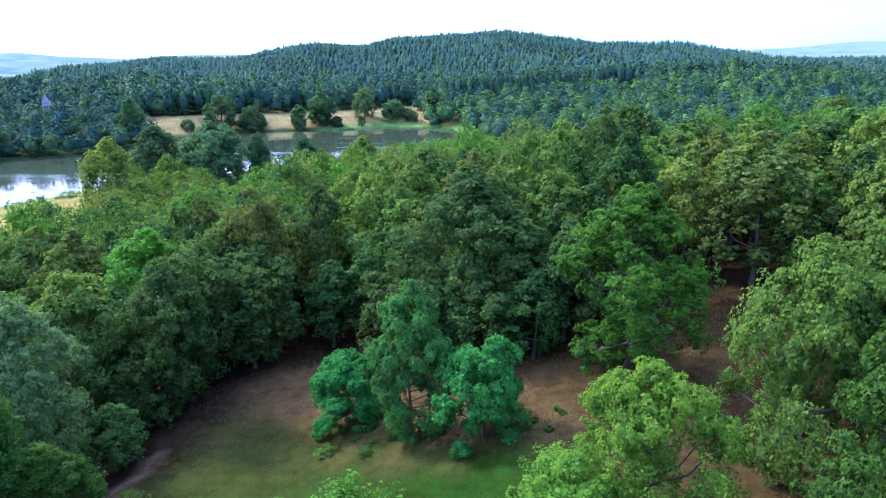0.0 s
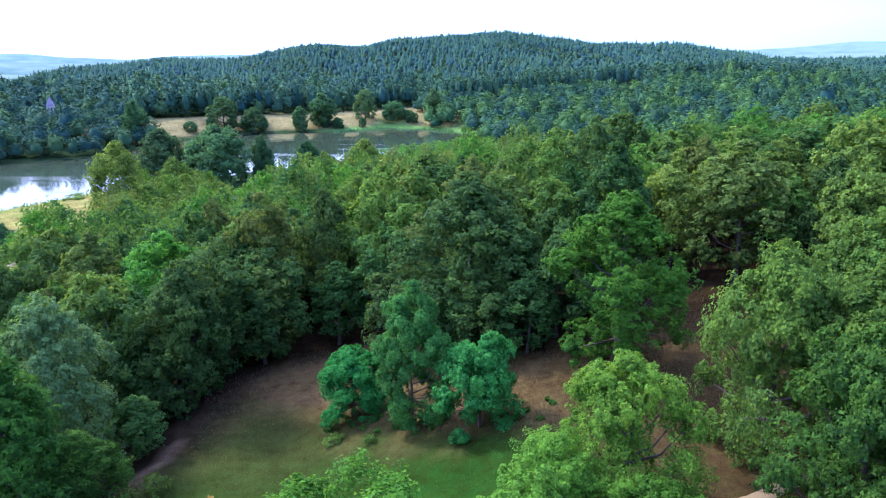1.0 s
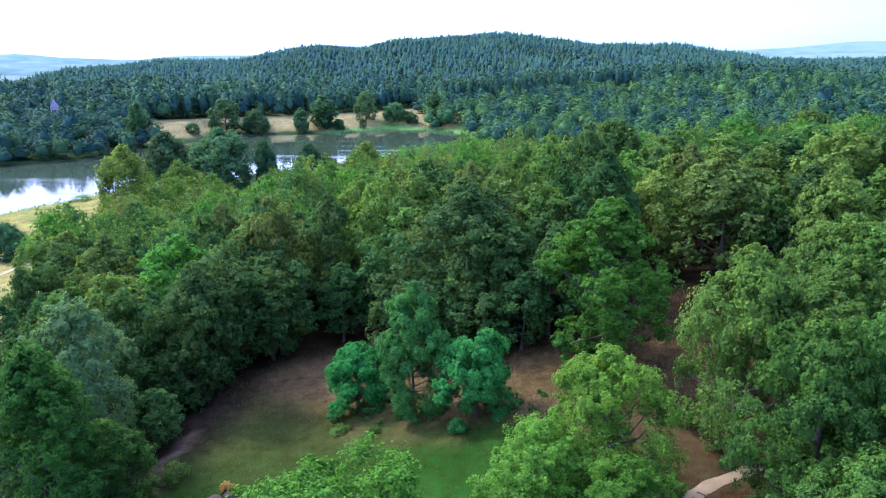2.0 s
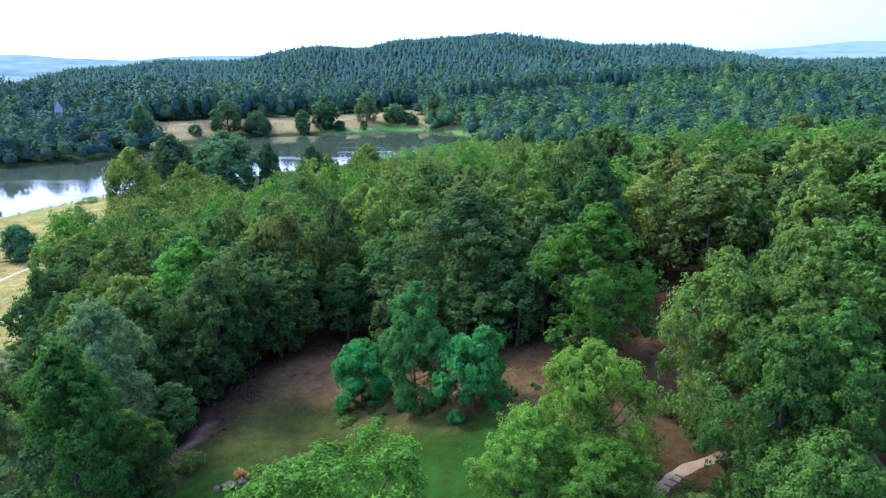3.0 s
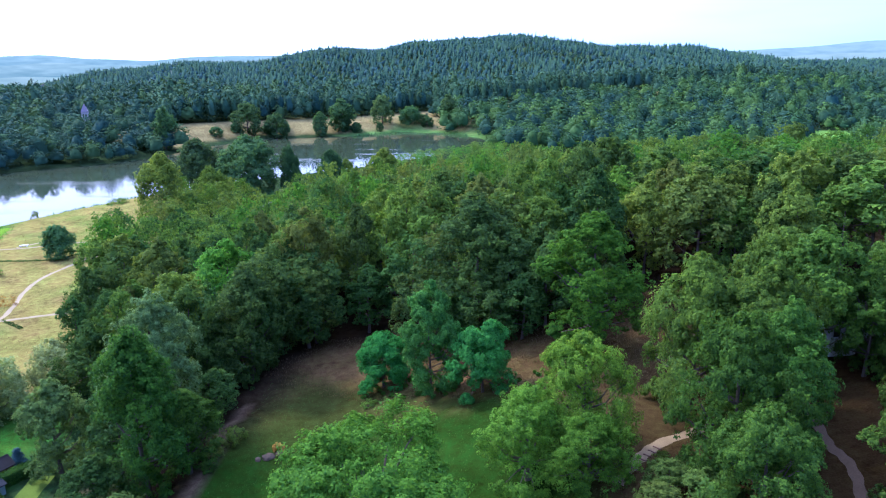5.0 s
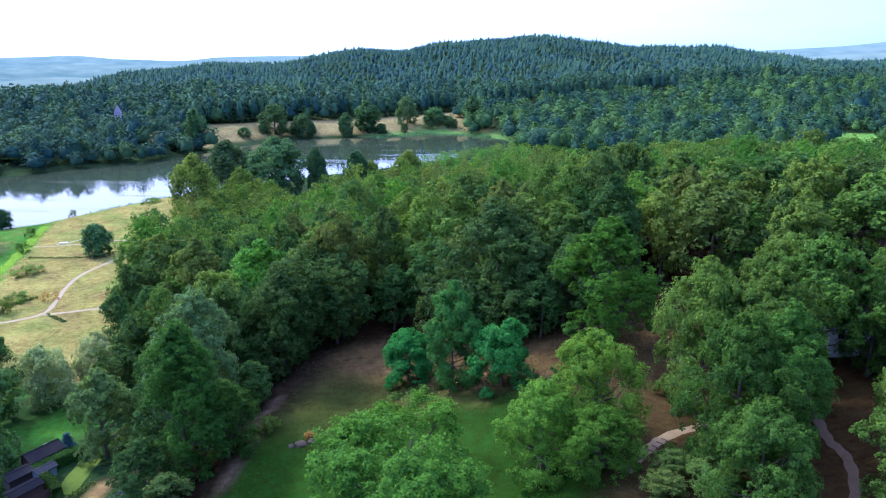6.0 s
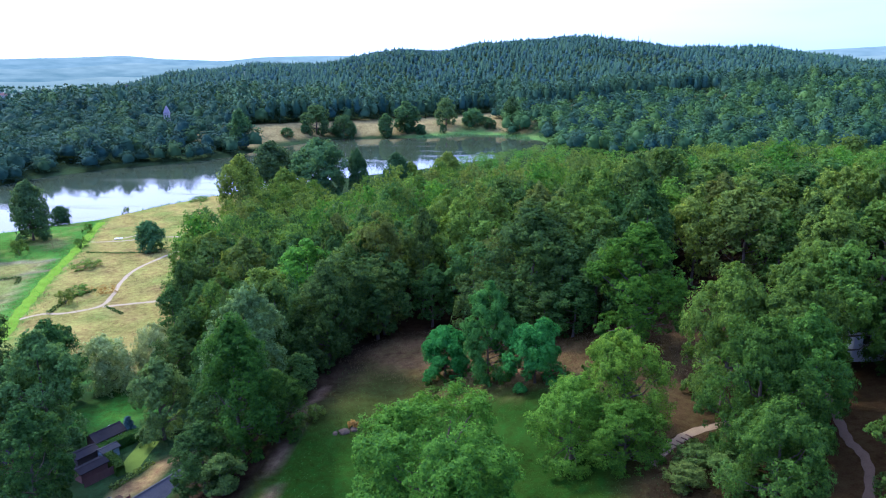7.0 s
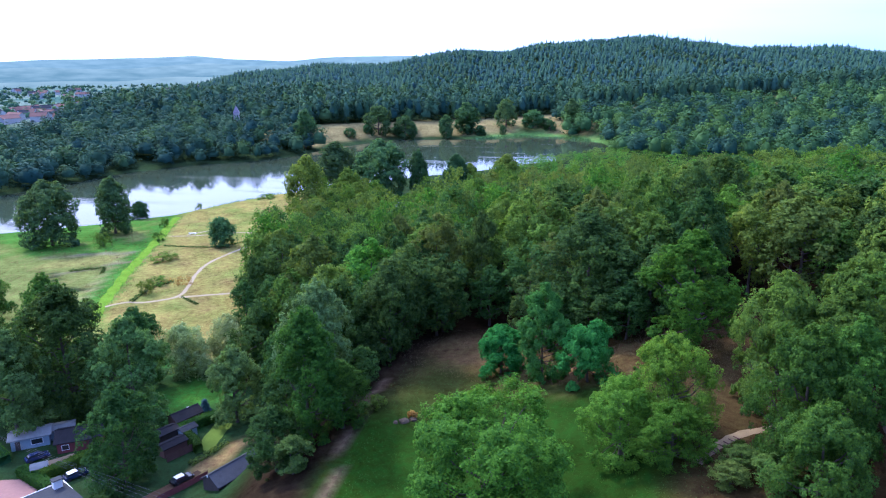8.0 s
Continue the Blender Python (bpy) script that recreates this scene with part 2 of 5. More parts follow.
def sprays(rng, centre, normal, size, slim=0.8):
    """Small leaf sprays: a pointed tip and a broad foot each."""
    n = len(centre)
    t = unit(np.cross(normal, unit(rng.normal(size=(n, 3)))))
    b = np.cross(normal, t)
    size = np.asarray(size).reshape(-1, 1) * rng.uniform(0.6, 1.4, (n, 1))
    curl = normal * size * rng.uniform(-0.25, 0.12, (n, 1))
    v = np.stack([centre - t * size * 0.42 + b * size * slim * rng.uniform(0.3, 0.6, (n, 1)), centre + t * size * 0.58 + curl,
                  centre - t * size * rng.uniform(0.2, 0.5, (n, 1)) - b * size * slim * 0.5], 1)
    return v.reshape(-1, 3), np.arange(3 * n).reshape(-1, 3)


def tube(points, radii, sides=6):
    pts = np.asarray(points, float)
    vs, fs = [], []
    for i, p in enumerate(pts):
        d = unit(pts[min(i + 1, len(pts) - 1)] - pts[max(i - 1, 0)])
        a = unit(np.cross(d, (0.31, 0.95, 0.05)))
        b = np.cross(d, a)
        for k in range(sides):
            w = 2 * math.pi * k / sides
            vs.append(p + radii[i] * (math.cos(w) * a + math.sin(w) * b))
    for i in range(len(pts) - 1):
        for k in range(sides):
            k2 = (k + 1) % sides
            fs.append((i * sides + k, i * sides + k2, (i + 1) * sides + k2, (i + 1) * sides + k))
    return vs, fs


PROFILE = {
    # width of the crown at heights from its foot to its top
    "oak": ([0, .12, .3, .5, .7, .85, .95, 1], [.8, .94, 1, 1, .88, .66, .42, .15]),
    "spread": ([0, .2, .45, .75, .9, 1], [.62, .86, 1, .98, .78, .4]),
    "tall": ([0, .15, .4, .65, .85, 1], [.55, .85, 1, .9, .6, .12]),
    "column": ([0, .1, .3, .6, .85, 1], [.6, .9, 1, .9, .65, .15]),
    "layer": ([0, .2, .45, .7, .9, 1], [.85, 1, 1, .85, .62, .2]),
    "cone": ([0, .08, .3, .6, .85, 1], [.7, 1, .78, .48, .2, .03]),
    "bush": ([0, .3, .6, .85, 1], [.85, 1, .95, .65, .2]),
}


def crown_points(rng, shape, foot, top, radius, boughs, subs, per, droop=0.0, gap=1.0, tuft=(0.34, 0.58), wild=0.42, flat=1.05):
    """Boughs spread unevenly through the crown, each a billow of smaller clumps with leaves on their outer, upper side."""
    hs, ws = PROFILE[shape]
    u = (np.arange(boughs) + rng.uniform(0, 1, boughs)) / boughs
    u = np.where(rng.uniform(0, 1, boughs) < 0.3, rng.uniform(0.35, 0.95, boughs), u)
    az = np.arange(boughs) * 2.39996 + rng.uniform(-0.55, 0.55, boughs)
    wide = np.interp(u, hs, ws) * radius * (1 + 0.15 * np.sin(2 * az + rng.uniform(0, 6)) + 0.1 * np.sin(3 * az + 7 * u))
    rl = gap * radius * rng.uniform(0.30, 0.50, boughs) * (0.62 + 0.38 * np.interp(u, hs, ws))
    rad = np.maximum(wide - rl * 0.8, 0) * np.where(rng.uniform(0, 1, boughs) < 0.8, rng.uniform(0.82, 1.06, boughs), rng.uniform(0.2, 0.7, boughs))
    lobe = np.stack([rad * np.cos(az), rad * np.sin(az), foot + u * (top - foot) - rl * 0.55 * (u > 0.8)], 1)
    out = unit(lobe * np.array([1, 1, 0]) + np.array([0, 0, 1e-3]))
    wl_ = np.repeat(np.arange(boughs), subs)
    k = len(wl_)
    d1 = unit(unit(rng.normal(size=(k, 3))) + 0.55 * out[wl_] + np.array([0, 0, 0.4]))
    c = lobe[wl_] + d1 * rl[wl_, None] * rng.uniform(0.4, 1.08, (k, 1)) * np.array([1.0, 1.0, flat])
    rc = rl[wl_] * rng.uniform(*tuft, k)
    who = np.repeat(np.arange(k), per)
    n = len(who)
    rr = rng.uniform(0.3, 1.0, (n, 1)) ** 0.6
    d2 = unit(unit(rng.normal(size=(n, 3))) + 0.45 * d1[who] + np.array([0, 0, 0.2]))
    pos = c[who] + d2 * rc[who, None] * rr * np.array([1.05, 1.05, 1.0])
    pos[:, 2] -= droop * rng.uniform(0, 1, n) * rc[who]
    nor = unit(0.5 * d2 + 0.4 * d1[who] + 0.2 * out[wl_][who] + np.array([0, 0, 0.25]) + wild * rng.normal(size=(n, 3)))
    # lighter crown tops and outer upper tufts: top light put into the tint
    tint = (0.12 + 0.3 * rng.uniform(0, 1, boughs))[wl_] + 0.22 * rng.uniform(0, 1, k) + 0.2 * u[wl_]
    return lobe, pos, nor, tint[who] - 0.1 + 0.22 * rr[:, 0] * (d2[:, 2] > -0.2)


def trunk_mesh(name, rng, height, girth, centres, limbs, sides=7):
    lean = rng.normal(0, 0.025, 2)
    hs = np.linspace(0, height, 7)
    path = [(lean[0] * h + 0.12 * math.sin(h * 0.5), lean[1] * h + 0.1 * math.cos(h * 0.4) - 0.1, h) for h in hs]
    vs, fs = tube(path, [girth * (1.35 - 0.35 * min(1, i)) * (1 - 0.13 * i) for i in range(7)], sides)
    order = np.argsort(-np.linalg.norm(centres[:, :2], axis=1))[:limbs] if limbs else []
    for i in order:
        c = centres[i]
        h0 = min(max(height * 0.25, c[2] - 0.75 * np.linalg.norm(c[:2])), height * 0.85)
        start = np.array([lean[0] * h0, lean[1] * h0, h0])
        mid = start + (c - start) * np.array([0.55, 0.55, 0.35])
        g = girth * 0.42
        v2, f2 = tube([start, mid, start + (c - start) * 0.82, c], [g, g * 0.6, g * 0.35, g * 0.12], 5)
        fs += [tuple(j + len(vs) for j in f) for f in f2]
        vs += v2
    return mesh_from(name, vs, fs, [BARK], smooth_faces=True)


def make_tree(seed, shape, leaf, H, R, foot, boughs, subs, per, size, girth, limbs=8, droop=0.0, slim=0.8, gap=1.0, tuft=(0.34, 0.58), flat=1.05, name="tree"):
    rng = np.random.default_rng(seed)
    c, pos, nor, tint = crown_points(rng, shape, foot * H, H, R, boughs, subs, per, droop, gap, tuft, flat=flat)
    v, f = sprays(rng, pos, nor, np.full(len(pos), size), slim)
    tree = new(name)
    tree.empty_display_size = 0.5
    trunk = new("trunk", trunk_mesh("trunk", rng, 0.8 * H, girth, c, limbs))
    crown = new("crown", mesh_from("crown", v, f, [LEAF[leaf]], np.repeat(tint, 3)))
    trunk.parent = crown.parent = tree
    return tree, H, R


PROTOS, USED = {}, set()


def plant(kind, x, y, H, R, label, group="", turn=None, name_z=None, category="tree"):
    """Stand a tree of that kind at x, y."""
    proto, h0, r0 = PROTOS[kind]
    rz = random.uniform(0, 360) if turn is None else turn
    z = land1(x, y) - 0.15 if name_z is None else name_z
    s = (R / r0, R / r0, H / h0)
    if kind in USED:
        ob = copy_thing(proto, pose(x, y, z, 0, 0, rz) @ Matrix.Diagonal((s[0] / proto.scale[0], s[1] / proto.scale[1], s[2] / proto.scale[2], 1)))
    else:
        USED.add(kind)
        ob = proto
        proto.matrix_basis = pose(x, y, z, 0, 0, rz) @ Matrix.Diagonal((*s, 1))
    return tagged(ob, label, category, group)


# ---- ground ----
def axis(*runs):
    """Grid lines: (from, to, step) runs laid end to end."""
    out = [np.arange(a, b, s) for a, b, s in runs]
    return np.concatenate(out + [[runs[-1][1]]])


def between(x, y, pts, width):
    """Closeness, 0 to 1, to a winding line."""
    best = np.full(np.shape(x), 1e18)
    for (x0, y0), (x1, y1) in zip(pts, pts[1:]):
        dx, dy = x1 - x0, y1 - y0
        t = np.clip(((x - x0) * dx + (y - y0) * dy) / (dx * dx + dy * dy), 0, 1)
        best = np.minimum(best, (x - x0 - t * dx) ** 2 + (y - y0 - t * dy) ** 2)
    return 1 - smooth(0.6 * width, 1.2 * width, np.sqrt(best))


FRONT = ([-120, -70, -45, -38, -27, -12, 5, 20, 32, 44, 50, 58, 66, 80, 120], [92, 90, 82, 84, 105, 106, 97, 92, 102, 104, 92, 76, 56, 40, 24])
EDGE = ([60, 100, 150, 215, 265, 320], [-70, -80, -101, -117, -128, -145])
BACK = ([-160, -110, -60, 0, 60, 120, 200, 330], [300, 300, 288, 305, 380, 430, 450, 470])
DITCH = [(-139, 118), (-149.6, 140), (-155.5, 154), (-163, 171), (-171, 192), (-180, 216), (-199, 261)]
DITCH_BANK = [(-143, 120), (-153, 142), (-159, 156), (-167, 174), (-174.5, 195), (-183, 217), (-201, 260)]


def in_wood(x, y):
    """Where the near wood stands."""
    return (y > np.interp(x, *FRONT)) & (x > np.interp(y, *EDGE)) & (y < np.interp(x, *BACK))


def ground_cover(x, y):
    """Colour of the ground's cover: lawn, dry bank, woodland floor, meadow, ditch, fields."""
    j = 3.5 * ripple(x, y, 9, 0.4) + 1.5 * ripple(x, y, 2.7, 3.0)
    g = lambda *c: np.array(c)[None, :] * np.ones((x.size, 1))
    def lay(col, over, k):
        return col + (over - col) * np.clip(k, 0, 1)[:, None]
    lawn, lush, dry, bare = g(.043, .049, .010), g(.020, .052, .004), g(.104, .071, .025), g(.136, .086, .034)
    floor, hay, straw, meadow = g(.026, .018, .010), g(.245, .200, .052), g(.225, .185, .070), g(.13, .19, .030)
    col = lay(lawn, lush, smooth(74, 55, y + 5 * ripple(x, y, 14, 5.0)) * 0.92 + 0.05)
    # dry bank round the clearing's upper side
    lawn_edge = (y - (71.5 - 0.5 * (x + 5)) + 1.9 * j) * 0.09 + 0.5
    col = lay(col, dry, lawn_edge * (x > -60))
    col = lay(col, bare, smooth(-0.1, 0.75, ripple(x, y, 5.5, 2.2) + 0.3 * ripple(x, y, 1.9, 1.2)) * np.clip(lawn_edge * 1.3, 0, 1) * 0.85)
    # right slope darkened twice: the oaks' shade put into the soil colour
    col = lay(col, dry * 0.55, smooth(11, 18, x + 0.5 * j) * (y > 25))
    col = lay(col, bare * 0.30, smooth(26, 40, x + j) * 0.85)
    # under the trees: woodland floor, their deep shade put into its dark colour
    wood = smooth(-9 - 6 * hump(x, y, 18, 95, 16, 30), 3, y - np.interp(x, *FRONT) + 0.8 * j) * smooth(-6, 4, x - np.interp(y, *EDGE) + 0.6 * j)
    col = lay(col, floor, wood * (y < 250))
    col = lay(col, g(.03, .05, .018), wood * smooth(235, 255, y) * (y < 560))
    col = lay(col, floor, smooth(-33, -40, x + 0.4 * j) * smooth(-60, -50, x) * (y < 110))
    # same dark floor spread over the clearing's shaded left corner
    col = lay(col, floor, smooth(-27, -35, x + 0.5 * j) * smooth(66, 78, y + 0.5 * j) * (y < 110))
    # gardens on dark ground, shade put into its colour, and valley floor
    garden = smooth(-52, -58, x + 0.3 * j) * (y < 110)
    col = lay(col, g(.026, .050, .016), garden)
    col = lay(col, g(.05, .13, .02), garden * smooth(0.1, 0.5, ripple(x, y, 7, 1.5)) * smooth(60, 75, y))
    col = lay(col, g(.10, .26, .02), np.exp(-((x + 84) / 6) ** 2 - ((y - 85) / 7) ** 2) * 1.2)
    col = lay(col, g(.125, .085, .05), between(x, y, [(-34, 30), (-35, 46), (-36.2, 60), (-37.2, 70), (-35.5, 76)], 1.0 + 0.3 * ripple(x, y, 4, 2.0)) * 0.85)
    col = lay(col, g(.30, .20, .075), between(x, y, [(-66.6, 55.5), (-65.2, 60), (-62.8, 66)], 2.2) * 0.9)
    val = smooth(0, 6, np.interp(y, *EDGE) - x + 0.5 * j) * smooth(100, 112, y + 0.5 * j)
    col = lay(col, hay, val)
    col = lay(col, meadow, val * smooth(-0.1, 0.55, ripple(x, y, 17, 1.1)) * 0.6)
    col = lay(col, g(.2, .13, .055), val * smooth(0.2, 0.7, ripple(x, y, 11, 6.3)) * 0.5)
    stripes = 0.5 + 0.5 * np.sin((x * 0.82 + y * 0.57) / 1.9 + 0.4 * ripple(x, y, 20, 0.7))
    col = lay(col, meadow * 1.15, val * stripes * 0.28)
    west = val * smooth(-2, 6, np.interp(y, [118, 140, 171, 192, 216, 261], [-139, -149.6, -163, -171, -180, -199]) - x)
    col = lay(col, g(.15, .175, .04), west)
    col = lay(col, g(.07, .16, .018), west * smooth(-4, 4, y - 193 - 0.55 * (x + 190) + j))
    col = lay(col, g(.20, .185, .055), west * smooth(0.1, 0.6, ripple(x, y, 13, 4.2)) * 0.7)
    plot = smooth(0, 3, 9 - np.abs(y - 0.62 * (x + 185) - 180)) * smooth(0, 4, 14 - np.abs(x + 188))
    col = lay(col, g(.20, .195, .05), plot * west)
    col = lay(col, g(.15, .165, .04), smooth(0, 3, 8 - np.abs(y - 0.62 * (x + 185) - 161)) * smooth(0, 4, 12 - np.abs(x + 182)) * west)
    col = lay(col, g(.22, .20, .085), between(x, y, [(-158, 140), (-165, 158), (-172, 174), (-180, 192), (-205, 181)], 1.6) * 0.8)
    col = lay(col, g(.05, .14, .016), between(x, y, DITCH_BANK, 4.6 + 0.8 * ripple(x, y, 8, 1.0)) * 0.9)
    col = lay(col, g(.09, .19, .018), between(x, y, DITCH, 1.9 + 0.6 * ripple(x, y, 6, 3.0)))
    for rows_, wid, dark in (([(-196, 188), (-178, 194)], 1.6, g(.17, .16, .09)), ([(-186, 160), (-172, 180), (-168, 186)], 1.4, g(.15, .14, .07)), ([(-160, 146), (-178, 150), (-192, 168)], 1.2, g(.03, .05, .02))):
        col = lay(col, dark, between(x, y, rows_, wid))
    # far side of the lake
    far = smooth(-4, 10, y - np.interp(x, [-900, -560, -400, -300, -200, -100, 0, 60, 400], [160, 200, 240, 340, 450, 550, 600, 520, 480]))
    col = lay(col, g(.03, .05, .018), far)
    shore = outline_distance(LAKE, x, y)
    f1 = smooth(0, 14, 170 - np.abs(x + 150) + j * 2) * smooth(9, 20, shore + j) * smooth(540, 560, y) * smooth(8, -4, y - field_back(x, y))
    col = lay(col, g(.10, .19, .04), smooth(30, 10, shore) * smooth(-130, -90, x) * smooth(620, 650, y))
    f2 = smooth(-50, -30, x) * smooth(310, 290, x) * smooth(-105, -90, y - field_back(x, y)) * smooth(8, -4, y - field_back(x, y))
    col = lay(col, straw, np.maximum(f1, f2))
    fr = smooth(0, 12, 60 - np.abs(x - 345)) * smooth(505, 520, y) * smooth(610, 600, y)
    col = lay(col, g(.13, .25, .035), fr)
    # far plain's fields paled towards blue: haze put into the ground colour
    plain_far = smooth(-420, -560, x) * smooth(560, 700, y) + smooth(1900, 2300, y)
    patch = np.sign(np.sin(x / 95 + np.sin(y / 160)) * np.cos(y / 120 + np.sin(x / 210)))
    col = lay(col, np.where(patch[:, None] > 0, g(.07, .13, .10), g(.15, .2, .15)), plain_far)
    return col


def ground_mat():
    m, n, l = node_mat("ground_cover")
    out, p = n.new("ShaderNodeOutputMaterial"), n.new("ShaderNodeBsdfPrincipled")
    att, t = n.new("ShaderNodeAttribute"), n.new("ShaderNodeTexCoord")
    att.attribute_name = "cover"
    a, b, c = (n.new("ShaderNodeTexNoise") for _ in range(3))
    for k, s, d in ((a, 0.09, 5), (b, 0.7, 6), (c, 5.0, 4)):
        k.inputs["Scale"].default_value, k.inputs["Detail"].default_value = s, d
        k.inputs["Roughness"].default_value = 0.65
        l.new(t.outputs["Object"], k.inputs["Vector"])
    s1, s2 = n.new("ShaderNodeMath"), n.new("ShaderNodeMath")
    s1.operation = s2.operation = "ADD"
    l.new(a.outputs["Fac"], s1.inputs[0])
    l.new(b.outputs["Fac"], s1.inputs[1])
    l.new(s1.outputs[0], s2.inputs[0])
    l.new(c.outputs["Fac"], s2.inputs[1])
    mr = n.new("ShaderNodeMapRange")
    mr.inputs["From Min"].default_value, mr.inputs["From Max"].default_value = 1.0, 2.0
    mr.inputs["To Min"].default_value, mr.inputs["To Max"].default_value = 0.25, 1.75
    l.new(s2.outputs[0], mr.inputs["Value"])
    hue = n.new("ShaderNodeHueSaturation")
    mh = n.new("ShaderNodeMapRange")
    mh.inputs["From Min"].default_value, mh.inputs["From Max"].default_value = 0.3, 0.7
    mh.inputs["To Min"].default_value, mh.inputs["To Max"].default_value = 0.48, 0.52
    l.new(b.outputs["Fac"], mh.inputs["Value"])
    l.new(mh.outputs[0], hue.inputs["Hue"])
    l.new(att.outputs["Color"], hue.inputs["Color"])
    l.new(mr.outputs[0], hue.inputs["Value"])
    l.new(hue.outputs[0], p.inputs["Base Color"])
    p.inputs["Roughness"].default_value, p.inputs["Specular IOR Level"].default_value = 0.95, 0.0
    bp = n.new("ShaderNodeBump")
    bp.inputs["Strength"].default_value, bp.inputs["Distance"].default_value = 0.7, 0.35
    l.new(s2.outputs[0], bp.inputs["Height"])
    l.new(bp.outputs[0], p.inputs["Normal"])
    l.new(p.outputs[0], out.inputs["Surface"])
    return m


gx = axis((-4900, -1500, 340), (-1500, -460, 45), (-460, -216, 6), (-216, -136, 3.4), (-136, -56, 3), (-56, 60, 2), (60, 100, 4), (100, 320, 10), (320, 1500, 45), (1500, 4900, 340))
gy = axis((-4900, -300, 460), (-300, 10, 20), (10, 30, 4), (30, 112, 2), (112, 340, 3.6), (340, 720, 8), (720, 1700, 26), (1700, 4900, 160))
GX, GY = np.meshgrid(gx, gy)
fx, fy = GX.ravel(), GY.ravel()
nx, ny = len(gx), len(gy)
ids = np.arange(nx * ny).reshape(ny, nx)
quads = np.stack([ids[:-1, :-1], ids[:-1, 1:], ids[1:, 1:], ids[1:, :-1]], -1).reshape(-1, 4)
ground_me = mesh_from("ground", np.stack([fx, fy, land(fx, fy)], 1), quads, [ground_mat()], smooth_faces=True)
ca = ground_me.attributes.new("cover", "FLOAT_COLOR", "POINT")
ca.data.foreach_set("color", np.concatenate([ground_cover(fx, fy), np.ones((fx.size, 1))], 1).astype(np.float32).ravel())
ground = tagged(new("ground", ground_me), "rolling ground of mown lawn, dry grass bank, woodland floor and meadow", "ground", kind="structure")


def water_mat():
    m, n, l = node_mat("lake_water")
    out, p = n.new("ShaderNodeOutputMaterial"), n.new("ShaderNodeBsdfPrincipled")
    t, mp = n.new("ShaderNodeTexCoord"), n.new("ShaderNodeMapping")
    mp.inputs["Rotation"].default_value = (0, 0, radians(-38))
    mp.inputs["Scale"].default_value = (0.006, 0.035, 1)
    l.new(t.outputs["Object"], mp.inputs[0])
    a, b = n.new("ShaderNodeTexNoise"), n.new("ShaderNodeTexNoise")
    a.inputs["Scale"].default_value, a.inputs["Detail"].default_value = 1.4, 4
    b.inputs["Scale"].default_value, b.inputs["Detail"].default_value = 1.3, 3
    l.new(mp.outputs[0], a.inputs["Vector"])
    l.new(t.outputs["Object"], b.inputs["Vector"])
    mr = n.new("ShaderNodeMapRange")
    mr.inputs["From Min"].default_value, mr.inputs["From Max"].default_value = 0.52, 0.62
    mr.inputs["To Min"].default_value, mr.inputs["To Max"].default_value = 0.03, 0.15
    l.new(a.outputs["Fac"], mr.inputs["Value"])
    l.new(mr.outputs[0], p.inputs["Roughness"])
    p.inputs["Base Color"].default_value = (0.045, 0.062, 0.034, 1)
    p.inputs["IOR"].default_value = 1.5
    bp = n.new("ShaderNodeBump")
    bp.inputs["Strength"].default_value, bp.inputs["Distance"].default_value = 0.14, 0.045
    l.new(b.outputs["Fac"], bp.inputs["Height"])
    l.new(bp.outputs[0], p.inputs["Normal"])
    l.new(p.outputs[0], out.inputs["Surface"])
    return m


wx, wy = np.meshgrid(np.linspace(-620, 60, 18), np.linspace(130, 740, 16))
wid = np.arange(wx.size).reshape(wx.shape)
wq = np.stack([wid[:-1, :-1], wid[:-1, 1:], wid[1:, 1:], wid[1:, :-1]], -1).reshape(-1, 4)
lake = new("water", mesh_from("water", np.stack([wx.ravel(), wy.ravel(), np.full(wx.size, WATER_Z)], 1), wq, [water_mat()]))
tagged(lake, "calm lake water mirroring the bright sky with ruffled streaks", "lake", kind="structure")

# ---- trees: one of each build, then copies ----
FINE = (0.17, 0.34)
PROTOS["oak_a"] = make_tree(11, "spread", "bright", 18, 8.5, 0.16, 66, 24, 42, 0.27, 0.45, 26, gap=0.70, tuft=(0.20, 0.38), flat=0.8)
PROTOS["oak_low"] = make_tree(28, "oak", "vivid", 18, 8.5, 0.03, 46, 22, 42, 0.31, 0.45, 22, gap=0.76, tuft=(0.2, 0.38))
PROTOS["oak_b"] = make_tree(12, "oak", "oak", 18, 8, 0.06, 50, 22, 38, 0.32, 0.45, 18, gap=0.74, tuft=(0.2, 0.38))
PROTOS["oak_c"] = make_tree(13, "tall", "oak", 20, 7, 0.05, 50, 22, 36, 0.31, 0.4, 16, gap=0.76, tuft=(0.2, 0.38))
PROTOS["bright_oak"] = make_tree(14, "tall", "vivid", 22, 7, 0.02, 40, 22, 40, 0.34, 0.4, 22, gap=0.8, tuft=FINE)
PROTOS["dark_tree"] = make_tree(15, "tall", "dark", 25, 8, 0.03, 46, 22, 28, 0.45, 0.45, 10, gap=0.95, tuft=FINE)
PROTOS["lime"] = make_tree(16, "column", "oak", 23, 6, 0.03, 54, 20, 32, 0.34, 0.4, 8, gap=0.95, tuft=(0.2, 0.4))
PROTOS["pale_tree"] = make_tree(24, "tall", "pale", 18, 6, 0.04, 42, 18, 30, 0.36, 0.35, 8, gap=0.95, tuft=(0.2, 0.4))
PROTOS["high_oak"] = make_tree(25, "oak", "oak", 21, 7, 0.3, 34, 20, 30, 0.38, 0.4, 14, gap=0.95, tuft=FINE)
PROTOS["meadow_oak"] = make_tree(26, "oak", "farlone", 26, 10, 0.02, 64, 13, 17, 0.95, 0.6, 10, gap=0.84, tuft=(0.34, 0.6))
